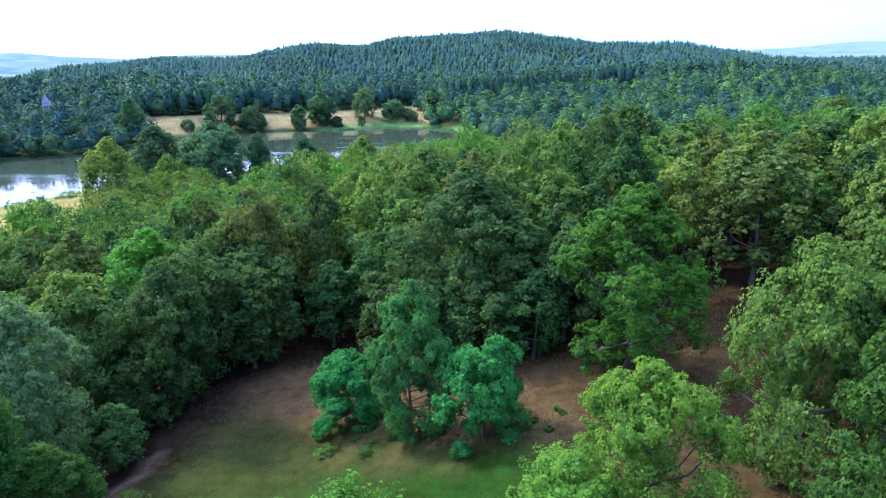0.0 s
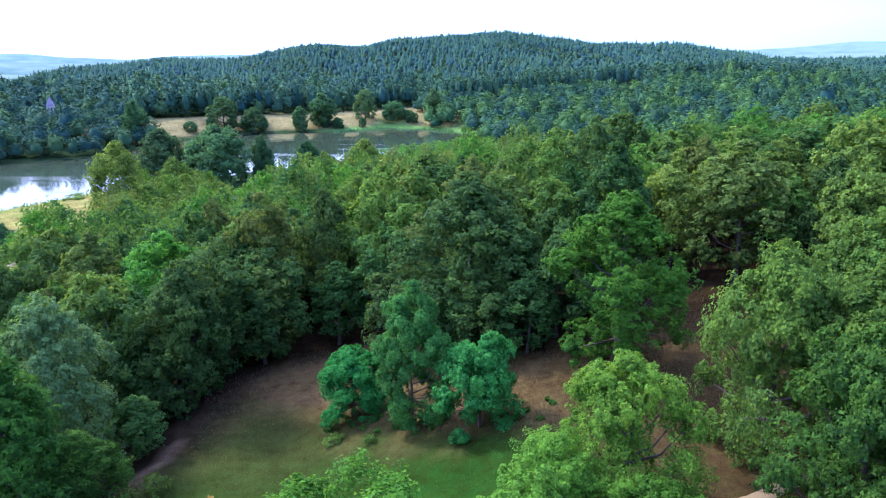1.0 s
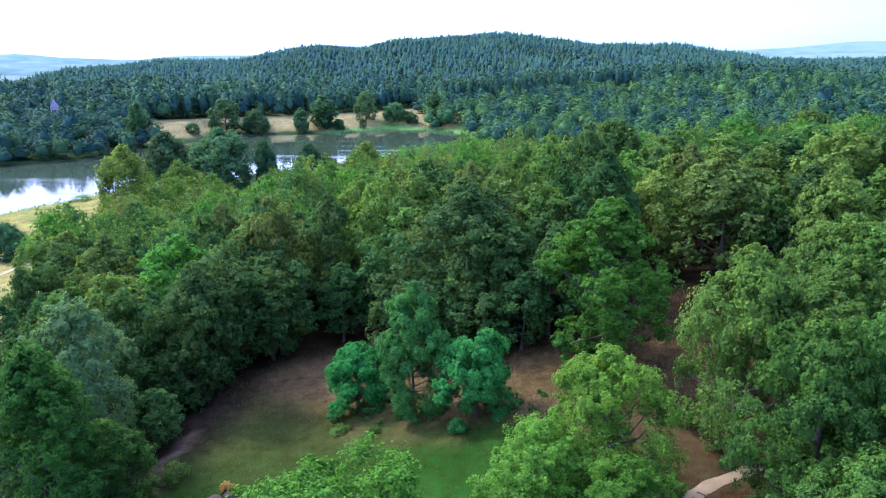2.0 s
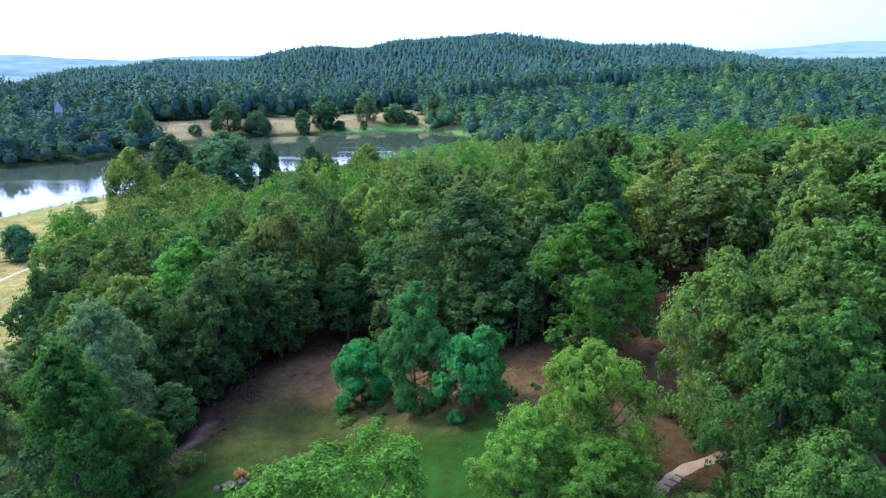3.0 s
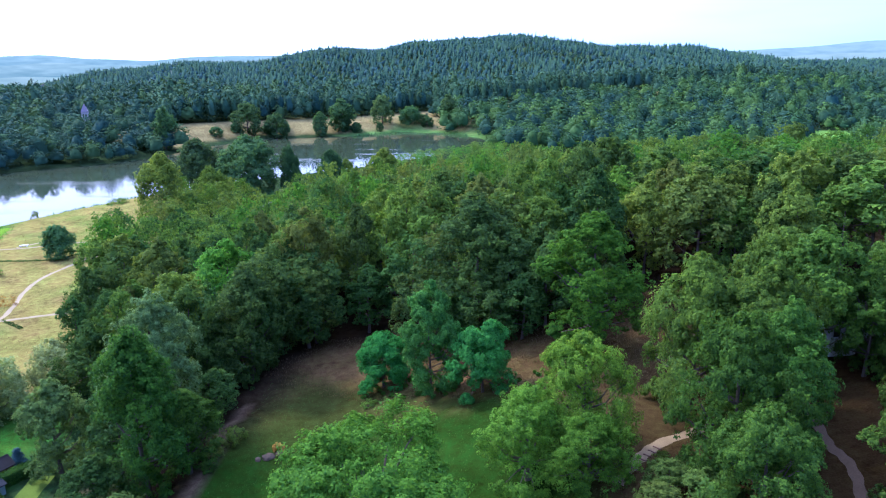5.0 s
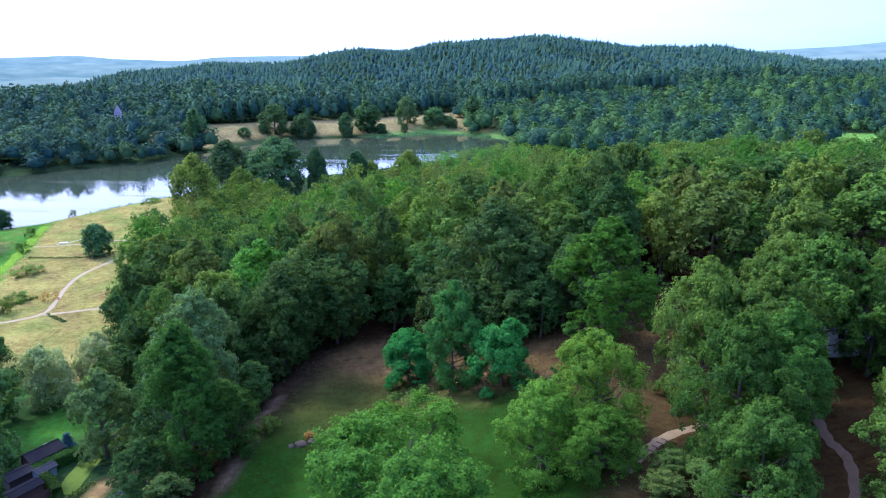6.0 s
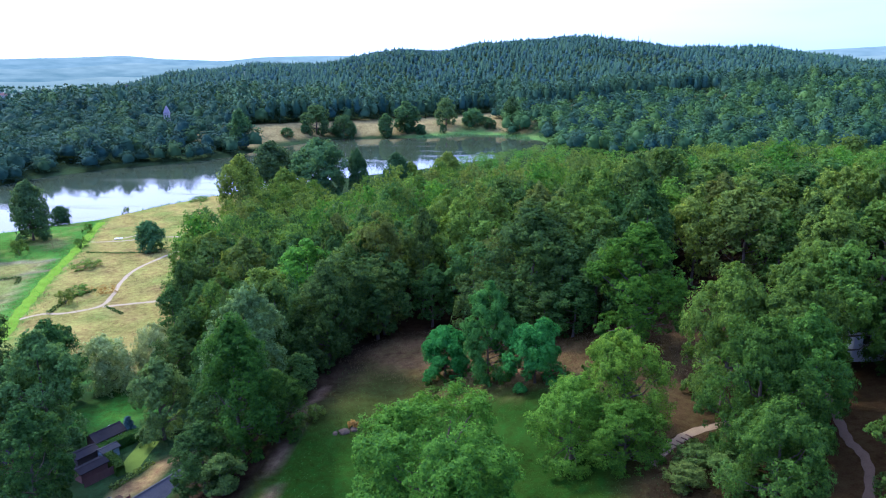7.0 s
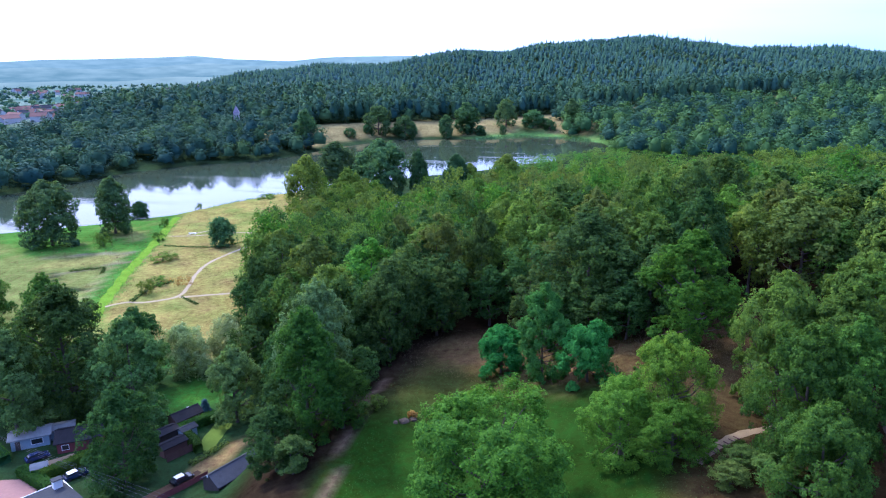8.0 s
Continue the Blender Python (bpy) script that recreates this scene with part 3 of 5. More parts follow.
PROTOS["meadow_green"] = make_tree(29, "oak", "wood", 24, 8.5, 0.04, 48, 12, 15, 0.8, 0.5, 6, gap=0.9, tuft=(0.32, 0.56))
PROTOS["meadow_round"] = make_tree(27, "bush", "farlone", 12, 5.2, 0.04, 54, 10, 15, 0.66, 0.3, 4, gap=1.05, tuft=(0.4, 0.7))
PROTOS["silver_lime"] = make_tree(17, "oak", "silver", 24, 7, 0.05, 46, 22, 34, 0.37, 0.45, 10, droop=0.6, tuft=FINE)
PROTOS["robinia"] = make_tree(18, "layer", "blue", 11, 4.6, 0.02, 44, 18, 44, 0.31, 0.2, 14, slim=0.7, gap=0.88, tuft=(0.24, 0.42), flat=0.7)
PROTOS["robinia_tall"] = make_tree(68, "layer", "blue", 19, 5.2, 0.03, 66, 18, 44, 0.32, 0.25, 14, slim=0.7, gap=0.78, tuft=(0.26, 0.46), flat=0.7)
PROTOS["willow"] = make_tree(19, "bush", "willow", 11, 5, 0.02, 36, 14, 28, 0.36, 0.3, 6, droop=0.9, slim=0.6, tuft=(0.25, 0.45))
PROTOS["bush"] = make_tree(20, "bush", "wood", 3.5, 2.4, 0.02, 10, 8, 30, 0.22, 0.12, 4)
PROTOS["spruce"] = make_tree(21, "cone", "blue_needle", 15, 3, 0.02, 90, 7, 18, 0.5, 0.2, 0, droop=0.8, slim=0.5, gap=0.9)
PROTOS["far_oak"] = make_tree(22, "oak", "farlone", 22, 9, 0.04, 34, 10, 14, 1.15, 0.5, 8, tuft=(0.34, 0.6))
PROTOS["far_tall"] = make_tree(23, "tall", "farlone", 25, 8, 0.04, 38, 10, 14, 1.15, 0.45, 8, tuft=(0.34, 0.6))
for n_, (leaf_, shape_) in enumerate((("wood", "oak"), ("wood", "tall"), ("dark", "oak"), ("olive", "tall"), ("bright", "oak"), ("wood", "oak"), ("dark", "tall"))):
    PROTOS["wood_%d" % n_] = make_tree(30 + n_, shape_, leaf_, 22, 6.2, 0.12, 40, 16, 13, 0.56, 0.32, 5, gap=0.86, tuft=(0.26, 0.46))
    PROTOS["inner_%d" % n_] = make_tree(50 + n_, shape_, leaf_, 22, 6.2, 0.30, 28, 15, 12, 0.60, 0.32, 5, gap=0.86, tuft=(0.26, 0.46))

plant("oak_a", -8.2, 29, 19, 10.3, "broad bright green oak with spreading open boughs on the lawn", turn=20)
plant("oak_low", 15.5, 46, 15.2, 6.1, "light green oak with an uneven crown beside the path", turn=140)
plant("oak_low", 9.0, 42.5, 11.6, 6.0, "low light green oak beside a taller oak", turn=250)
plant("oak_low", 15.2, 38.6, 9.0, 5.2, "low spreading oak in front of taller oaks", turn=30)
plant("oak_b", 30.5, 29.5, 13.5, 5.8, "green oak on the slope beside the path", turn=75)
plant("oak_c", 45.5, 26, 14, 6.5, "green oak on the slope beside the path", turn=165)
plant("dark_tree", -37.5, 87, 22, 6.5, "dark green tree overhanging the path's end", turn=15)
plant("oak_b", 31, 38, 19.5, 6.9, "dense green oak beside the gravel path", turn=0)
plant("oak_c", 37, 41, 19, 6.0, "tall dark green oak among other oaks", turn=60)
plant("oak_b", 31.5, 54, 21, 7, "spreading green oak behind other oaks", turn=120)
plant("oak_c", 39, 50, 20, 7, "tall green oak among other oaks", turn=200)
plant("oak_b", 46, 63, 20, 8, "broad green oak near the white house", turn=280)
plant("bright_oak", 21.8, 75, 23, 9.0, "tall bright green oak standing on the dry bank", turn=0)
plant("dark_tree", 4, 95, 26, 10.2, "tall dark green tree at the wood's edge", turn=0)
plant("robinia_tall", -3.8, 72, 19.5, 4.5, "tall bluish green layered tree on the dry bank", "small trees on the bank", turn=0)
plant("robinia", -12.3, 79.3, 10.6, 4.8, "low bluish green tree on the dry bank", "small trees on the bank", turn=100)
plant("robinia", 4.5, 67.5, 12, 4.6, "low bluish green tree on the dry bank", "small trees on the bank", turn=220)
plant("lime", -43, 54, 25, 6.2, "tall columnar green tree beside the lawn", turn=0)
plant("lime", -38, 57, 13, 4.5, "lower green tree beside the lawn", turn=90)
plant("silver_lime", -47, 69, 26.5, 7, "tall pale silvery green tree at the wood's edge", turn=0)
plant("dark_tree", -56, 74, 21, 6, "dark green tree on the slope above the gardens", turn=70)
plant("dark_tree", -46.5, 47.5, 12, 5.2, "bushy dark green tree beside a shed", turn=200)
plant("dark_tree", -77, 49, 20, 6.5, "dark green tree among the gardens", turn=20)
plant("pale_tree", -88, 68, 25, 8, "leafy green tree behind the gardens", turn=80)
plant("dark_tree", -105, 70, 30, 9.5, "tall dark green tree behind the gardens", turn=160)
plant("pale_tree", -111, 61, 23, 8, "green tree behind the gardens", turn=220)
plant("oak_c", -121, 84, 27, 9, "large green tree behind the gardens", turn=300)
plant("dark_tree", -97, 83, 21, 7, "dark green tree beside the meadow", turn=40)
plant("dark_tree", -131, 72, 24, 8, "dark tree behind the gardens", turn=10)
plant("pale_tree", -68.5, 74.5, 17.5, 6, "pale green leafy tree behind the gardens", turn=310)
plant("willow", -92, 93, 14, 6.8, "silvery willow at the meadow's edge", turn=0)
plant("willow", -86, 104, 13, 5.5, "silvery willow at the meadow's edge", turn=130)
for x_, y_, h_, r_ in ((-42, 44, 7, 3.4), (-41, 63, 10, 4), (-53, 66, 15, 4.5), (-40, 74, 9, 4)):
    plant("wood_6", x_, y_, h_, r_, "dark leafy tree filling the slope beside the path")
for x_, y_, h_, r_ in ((-42, 94, 18, 6.5), (-35.5, 99, 20, 6.8), (-29, 104, 21, 6.8), (-45, 84, 14, 5.5), (-38, 105, 22, 7), (62, 112, 19, 8), (68, 122, 18, 8), (56, 118, 19, 8)):
    plant("wood_2" if x_ < 0 else "wood_6", x_, y_, h_, r_, "dark green tree at the shady edge of the wood")
for x_, y_, h_, r_ in ((-7, 93, 17, 5.5), (-1, 88, 14, 5.2), (6.5, 85.5, 13, 5.0), (12, 84.5, 12, 4.6), (16.5, 88, 16, 5.5), (10, 92, 19, 6), (26, 92, 17, 5.5)):
    plant("wood_2" if x_ < 8 else "wood_6", x_, y_, h_, r_, "dark leafy tree filling the edge of the wood")
plant("oak_c", 54.4, 55, 16, 4.2, "slender green oak in front of the white house", turn=120)
plant("oak_c", -150, 92, 25, 9, "dark green tree beyond the gardens", turn=35)
plant("pale_tree", -166, 104, 24, 9, "green tree beyond the gardens", turn=95)
plant("oak_b", -181, 112, 24, 10, "broad green tree beyond the gardens", turn=205)
plant("oak_c", 67.5, 64.5, 19, 6.5, "green oak beside the white house", turn=170)
plant("wood_6", 64.5, 58, 9.5, 5, "low dark tree beside the white house", turn=50)
plant("high_oak", 49.2, 58.5, 20, 7, "tall oak in front of the white house")
plant("oak_c", 58.2, 57.2, 18, 5.4, "dark green oak hiding part of the white house", turn=15)
plant("oak_c", 64, 57, 20, 7, "green oak beside the white house")
plant("oak_c", 58, 43, 19, 7.5, "green oak beside the curving path")
plant("oak_b", 70, 47, 20, 8, "broad green oak among other oaks")
plant("oak_b", 50, 33, 17, 7, "broad green oak beside the curving path")
plant("wood_3", 23.5, 36, 4.2, 2.6, "brownish bush beside the gravel path", category="bush")
plant("wood_3", 26.8, 34, 4.8, 3, "brownish bush under the oaks", category="bush")
plant("wood_3", 21.5, 32.5, 3.8, 2.4, "brownish bush beside the gravel path", category="bush")
# round the lake
for kind_, x_, y_, h_, r_, lab_ in (
        ("meadow_oak", -218, 198, 27, 11, "large dark oak on the lake meadow"), ("meadow_oak", -206, 223, 25, 8, "tall dark oak on the lake meadow"),
        ("meadow_round", -217, 257, 9, 4.5, "small dark tree by the lake shore"), ("meadow_round", -146, 211, 12, 5.2, "round green tree standing alone in the meadow"),
        ("meadow_green", -128, 262, 31, 10.7, "large dark green tree at the meadow's edge"), ("meadow_green", -117, 291, 21.5, 7.7, "fresh green tree near the lake shore"),
        ("meadow_oak", -138, 331, 30, 12, "broad dark tree near the lake shore"), ("meadow_oak", -110, 328, 32, 15, "broad dark green tree near the lake"),
        ("meadow_oak", -88, 328, 27, 5.5, "dark slender tree near the lake"), ("meadow_oak", -69, 344, 23, 7, "dark green tree at the wood's end"),
        ("meadow_green", -62, 352, 17, 5.5, "pale green tree at the wood's end"), ("meadow_green", -38, 324, 26, 10, "rounded light green tree at the wood's end"),
        ("far_oak", -208, 655, 30, 13, "large tree on the far lake shore"), ("far_oak", -180, 655, 23, 11, "round tree on the far lake shore"),
        ("far_tall", -138, 668, 23, 9, "tree on the far lake shore"), ("far_tall", -120, 690, 31, 14, "large dark tree on the far lake shore"),
        ("far_oak", -82, 730, 30, 12, "round topped tree on the far lake shore"), ("far_oak", -52, 735, 20, 13, "low tree on the far lake shore"),
        ("far_tall", -10, 735, 28, 10, "tall tree on the far lake shore"), ("far_tall", -245, 545, 34, 9, "tall poplar like tree on the far shore")):
    plant(kind_, x_, y_, h_, r_, lab_)

rf = random.Random(21)
for i_ in range(26):
    x_ = rf.uniform(-235, 25)
    y_ = float(np.interp(x_, [-240, -188, -102, -59, -16, 30], [600, 655, 680, 722, 712, 668])) + rf.uniform(6, 26)
    plant("far_oak", x_, y_, rf.uniform(5, 11), rf.uniform(3.5, 6.5), "rounded bush on the far lake shore", "bushes on the far shore", category="bush")

# ---- the near wood: single trees in front, the rest joined ----
rw = random.Random(5)
LABELS = ["leafy green woodland tree", "mixed green woodland tree with a rounded crown", "dark green woodland tree", "olive green woodland tree",
          "fresh green woodland tree", "broad green woodland tree", "dark tall woodland tree", "bluish green woodland tree"]
wood_rest = []
singles = 0
y_ = 70.0
while y_ < 480:
    x_ = -170.0 + rw.uniform(0, 5)
    while x_ < 330:
        x1, y1 = x_ + rw.uniform(-3.4, 3.4), y_ + rw.uniform(-3.4, 3.4)
        x_ += 8.6
        if not bool(in_wood(np.array([x1]), np.array([y1]))[0]) or outline_distance(LAKE, np.array([x1]), np.array([y1]))[0] < 7:
            continue
        if x1 > 0.72 * (y1 + 50) + 8:
            continue
        if (x1 > 0.47 * y1 + 15 and y1 > 330) or (abs(x1 - 57) < 9 and y1 < 84) or (-96 < x1 < -80 and 262 < y1 < 300):
            continue
        if x1 < -60 + 0.0 * y1 and y1 > 350 and rw.random() < 0.3:
            continue
        grown = rw.choice((0.68, 0.8, 0.9, 1.0, 1.0, 1.08, 1.18))
        H, R = 22.5 * grown * rw.uniform(0.93, 1.07), 6.3 * (0.45 + 0.5 * grown) * rw.uniform(0.82, 1.2)
        H *= 1 - 0.2 * min(max((x1 - 38) / 20, 0), 1)
        if x1 < -35 - 0.1 * y1 and y1 > 190:
            H, R = H * 0.74, R * 0.86
        near_front = y1 < np.interp(x1, *FRONT) + 62 and -125 < x1 < 100
        if near_front and singles < 285:
            k_ = rw.choice([0, 1, 2, 2, 3, 5, 6, 1, 0, 4, 6, 3])
            edge_ = y1 < np.interp(x1, *FRONT) + 13 or x1 < np.interp(y1, *EDGE) + 11
            if edge_ and x1 < 30:
                k_ = rw.choice([2, 6, 2, 6, 0, 3])
            plant(("wood_%d" if edge_ else "inner_%d") % k_, x1, y1, H, R, LABELS[k_], "trees of the near wood", turn=rw.uniform(0, 360))
            singles += 1
        else:
            wood_rest.append((x1, y1, H, R))
    y_ += 8.2


def joined_wood(name, trees, seed, leaves, boughs, subs, per, size, shapes=("oak", "tall", "oak"), foot=0.05, label="", builds=6):
    """A wood too deep to count: many crowns of a few builds and several leaf colours in one mesh."""
    rng = np.random.default_rng(seed)
    T = np.array(trees)
    zb = land(T[:, 0], T[:, 1])
    build, look_ = rng.integers(0, builds, len(T)), rng.integers(0, len(leaves), len(T))
    V, F, C, M, at = [], [], [], [], 0
    for k in range(builds):
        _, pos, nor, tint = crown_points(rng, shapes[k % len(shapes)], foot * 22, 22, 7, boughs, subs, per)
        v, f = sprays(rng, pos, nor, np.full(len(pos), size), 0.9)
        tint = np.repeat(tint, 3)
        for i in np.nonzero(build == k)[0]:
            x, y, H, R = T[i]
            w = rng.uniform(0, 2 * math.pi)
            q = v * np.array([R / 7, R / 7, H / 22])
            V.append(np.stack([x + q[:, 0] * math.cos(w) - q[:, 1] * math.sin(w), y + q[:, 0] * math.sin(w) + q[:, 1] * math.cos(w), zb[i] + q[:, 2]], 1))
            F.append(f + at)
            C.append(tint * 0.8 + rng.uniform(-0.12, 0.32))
            M.append(np.full(len(f), look_[i]))
            at += len(v)
    me = mesh_from(name, np.concatenate(V), np.concatenate(F), [LEAF[q] for q in leaves], np.concatenate(C))
    me.polygons.foreach_set("material_index", np.concatenate(M).astype(np.int32))
    return tagged(new(name, me), label, "woodland", kind="stuff")


wood_near = [q for q in wood_rest if q[1] < 210]
wood_deep = [q for q in wood_rest if q[1] >= 210]
joined_wood("woodland", wood_near, 77, ("wood", "dark", "bright", "olive", "wood"), 24, 11, 4, 0.80, foot=0.3, label="dense mixed green wood behind the front trees")
joined_wood("woodland", wood_deep, 76, ("wood", "bright", "olive", "wood", "oak"), 20, 9, 3, 1.05, foot=0.25, label="dense green deciduous wood going back towards the lake")


def ball(rng, around=7, rows_=4):
    """A low knobbly lobe, open below."""
    v, f = [], []
    for i in range(rows_):
        w = -0.45 + (math.pi / 2 + 0.3) * i / (rows_ - 1)
        for j in range(around):
            k = 1 + rng.uniform(-0.16, 0.16)
            a = 2 * math.pi * (j + 0.5 * (i % 2)) / around
            v.append((k * math.cos(w) * math.cos(a), k * math.cos(w) * math.sin(a), k * math.sin(w)))
    v.append((0, 0, 1.02))
    for i in range(rows_ - 1):
        for j in range(around):
            a, b = i * around + j, i * around + (j + 1) % around
            c, d = a + around, b + around
            f += [(a, b, c), (b, d, c)]
    f += [((rows_ - 1) * around + j, (rows_ - 1) * around + (j + 1) % around, len(v) - 1) for j in range(around)]
    return np.array(v), np.array(f)


def tiers(rng, steps=4, around=6):
    """A spruce: stacked ragged skirts to a point."""
    v, f = [], []
    for i in range(steps):
        z0, z1 = 0.04 + 0.88 * i / steps, 0.04 + 0.88 * (i + 1.75) / steps
        r = 1.0 - 0.86 * i / steps
        base = len(v)
        for j in range(around):
            a = 2 * math.pi * (j + rng.uniform(-0.3, 0.3)) / around + i
            k = r * rng.uniform(0.72, 1.15)
            v.append((k * math.cos(a), k * math.sin(a), z0 + rng.uniform(-0.03, 0.03)))
        v.append((0, 0, min(z1, 1.0)))
        f += [(base + j, base + (j + 1) % around, base + around) for j in range(around)]
    return np.array(v), np.array(f)


def massed_wood(name, trees, seed, leaves, spruces=("needle",), spruce=0.0, boughs=16, subs=8, size=1.5, label="", builds=7):
    """Woods far off: every crown a core under leaf sprays shaded as one soft mass, or a spruce of ragged skirts, all in one mesh."""
    rng = np.random.default_rng(seed)
    T = np.array(trees)
    zb = land(T[:, 0], T[:, 1])
    n_s = 4 if spruce else 0
    pick = np.where(rng.uniform(0, 1, len(T)) < spruce, builds + rng.integers(0, 4, len(T)), rng.integers(0, builds, len(T)))
    V, N, F, C, M, at = [], [], [], [], [], 0
    for k in range(builds + n_s):
        if k >= builds:
            v, f = tiers(rng, 4 + k % 2, 6)
            # skirts tinted from dark foot to light tip, shading put into the colour
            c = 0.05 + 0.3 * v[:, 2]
            nn = unit(v * np.array([1, 1, 0]) + np.array([0, 0, 0.5]))
            v = v * np.array([6.0, 6.0, 26.0])
        else:
            shape = ("oak", "bush", "oak", "bush", "tall")[k % 5]
            bv, bf = ball(rng, 7)
            bn = unit(unit(bv) + np.array([0, 0, 0.1]))
            bv = bv * np.array([4.2, 4.2, 8.2]) + np.array([0, 0, 10.0])
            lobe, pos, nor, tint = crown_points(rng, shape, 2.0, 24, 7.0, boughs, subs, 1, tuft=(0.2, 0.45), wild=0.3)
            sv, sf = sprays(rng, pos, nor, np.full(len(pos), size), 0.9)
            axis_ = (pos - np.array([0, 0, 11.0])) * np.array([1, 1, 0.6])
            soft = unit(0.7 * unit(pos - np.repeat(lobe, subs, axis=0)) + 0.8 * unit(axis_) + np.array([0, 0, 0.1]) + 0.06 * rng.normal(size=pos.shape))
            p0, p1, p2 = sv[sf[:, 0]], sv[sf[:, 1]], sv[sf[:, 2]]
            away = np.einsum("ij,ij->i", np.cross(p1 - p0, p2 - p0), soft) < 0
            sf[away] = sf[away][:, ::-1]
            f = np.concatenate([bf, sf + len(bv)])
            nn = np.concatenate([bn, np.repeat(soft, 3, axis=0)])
            # core tinted darker than its sprays and towards its foot: inner shade in colour
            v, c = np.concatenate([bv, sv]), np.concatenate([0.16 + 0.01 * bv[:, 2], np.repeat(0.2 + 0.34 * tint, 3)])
        for i in np.nonzero(pick == k)[0]:
            x, y, H, R = T[i]
            w = rng.uniform(0, 2 * math.pi)
            turn = np.array([[math.cos(w), math.sin(w), 0], [-math.sin(w), math.cos(w), 0], [0, 0, 1]])
            V.append((v * np.array([R / 7, R / 7, H / 24])) @ turn + np.array([x, y, zb[i]]))
            N.append(nn @ turn)
            F.append(f + at)
            C.append(c + rng.uniform(-0.24, 0.36))
            M.append(np.full(len(f), rng.integers(0, len(leaves)) if k < builds else len(leaves) + rng.integers(0, len(spruces))))
            at += len(v)
    mats = [LEAF[q] for q in leaves] + ([CANOPY[q] for q in spruces] if spruce else [])
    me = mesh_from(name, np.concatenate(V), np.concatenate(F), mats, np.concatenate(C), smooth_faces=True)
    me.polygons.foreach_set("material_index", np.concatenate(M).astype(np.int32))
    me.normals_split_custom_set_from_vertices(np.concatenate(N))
    return tagged(new(name, me), label, "woodland", kind="stuff")


def scatter(x0, x1, y0, y1, step, keep, seed, hmin, hmax, rmin, rmax):
    r = np.random.default_rng(seed)
    X, Y = np.meshgrid(np.arange(x0, x1, step), np.arange(y0, y1, step))
    X, Y = X.ravel() + r.uniform(-.45, .45, X.size) * step, Y.ravel() + r.uniform(-.45, .45, X.size) * step
    ok = keep(X, Y)
    X, Y = X[ok], Y[ok]
    return list(zip(X, Y, r.uniform(hmin, hmax, X.size), r.uniform(rmin, rmax, X.size)))


def uneven(trees, seed):
    """Mixed ages: low and tall stands, single trees above the rest, some gaps."""
    r = np.random.default_rng(seed)
    T = np.array(trees)
    T = T[r.uniform(0, 1, len(T)) > 0.07]
    k = 0.82 + 0.2 * ripple(T[:, 0], T[:, 1], 27, seed) + r.uniform(-0.2, 0.26, len(T)) + 0.3 * (r.uniform(0, 1, len(T)) < 0.08)
    T[:, 2] *= k
    T[:, 3] *= 0.46 + 0.52 * k * r.uniform(0.7, 1.35, len(T))
    return [tuple(q) for q in T]


def far_keep(x, y):
    sd = outline_distance(LAKE, x, y)
    field = (x > -330 + 0.1 * y + 12 * ripple(x, y, 40)) & (x < np.where(y > 690, -26, 22) + 8 * ripple(x, y, 30, 2.0)) & (y > 560) & (y < field_back(x, y))
    field |= (x > -40) & (x < 300) & (y < field_back(x, y)) & (y > field_back(x, y) - 46 - 10 * ripple(x, y, 30, 4.0))
    field |= (np.abs(x - 228) < 22 + 5 * ripple(x, y, 20)) & (y > 830) & (y < 935)
    field |= (np.abs(x - 0.563 * y) < 19 + 4 * ripple(x, y, 20)) & (y > 440) & (y < 604)
    field |= (np.abs(x + 340 - 0.3 * (y - 600)) < 8) & (y > 584) & (y < 606)
    far_side = y > np.interp(x, [-900, -560, -400, -300, -200, -100, 0, 30, 60, 400], [160, 200, 240, 340, 450, 550, 620, 560, 500, 480])
    valley = y < np.interp(x / np.maximum(y, 1.0), [-1.0, -0.98, -0.915, -0.775, -0.70], [500, 520, 580, 940, 1600])
    return (sd > 1.5) & ~field & valley & far_side & (x < 0.66 * (y + 20) + 15) & (x > -1.02 * (y + 47) - 15)


far_all = uneven(scatter(-800, 900, 200, 640, 12.5, far_keep, 3, 17, 27, 7, 10.5), 1) + uneven(scatter(-800, 900, 640, 1010, 14.5, far_keep, 8, 19, 30, 8, 12), 2)
bank_ = lambda q: q[1] < 610 and q[0] < -150
east_ = lambda q: q[0] > -60 and q[1] < float(field_back(np.array(q[0]), np.array(q[1]))) - 25
back_ = [q for q in far_all if not bank_(q)]
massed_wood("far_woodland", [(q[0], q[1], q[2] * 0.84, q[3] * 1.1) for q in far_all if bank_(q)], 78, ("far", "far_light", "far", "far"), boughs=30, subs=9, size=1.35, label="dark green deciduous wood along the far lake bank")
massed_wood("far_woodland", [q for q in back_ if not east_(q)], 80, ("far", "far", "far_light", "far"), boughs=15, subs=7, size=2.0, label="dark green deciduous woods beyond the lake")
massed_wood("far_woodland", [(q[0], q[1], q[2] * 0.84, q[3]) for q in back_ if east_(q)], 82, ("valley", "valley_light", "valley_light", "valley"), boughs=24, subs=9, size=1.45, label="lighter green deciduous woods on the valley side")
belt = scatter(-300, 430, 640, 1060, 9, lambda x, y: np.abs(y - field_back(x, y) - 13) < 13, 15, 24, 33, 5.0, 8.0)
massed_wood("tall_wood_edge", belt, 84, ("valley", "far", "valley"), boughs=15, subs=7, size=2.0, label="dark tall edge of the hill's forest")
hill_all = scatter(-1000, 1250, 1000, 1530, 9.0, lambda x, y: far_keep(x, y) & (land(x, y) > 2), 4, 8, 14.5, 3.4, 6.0)
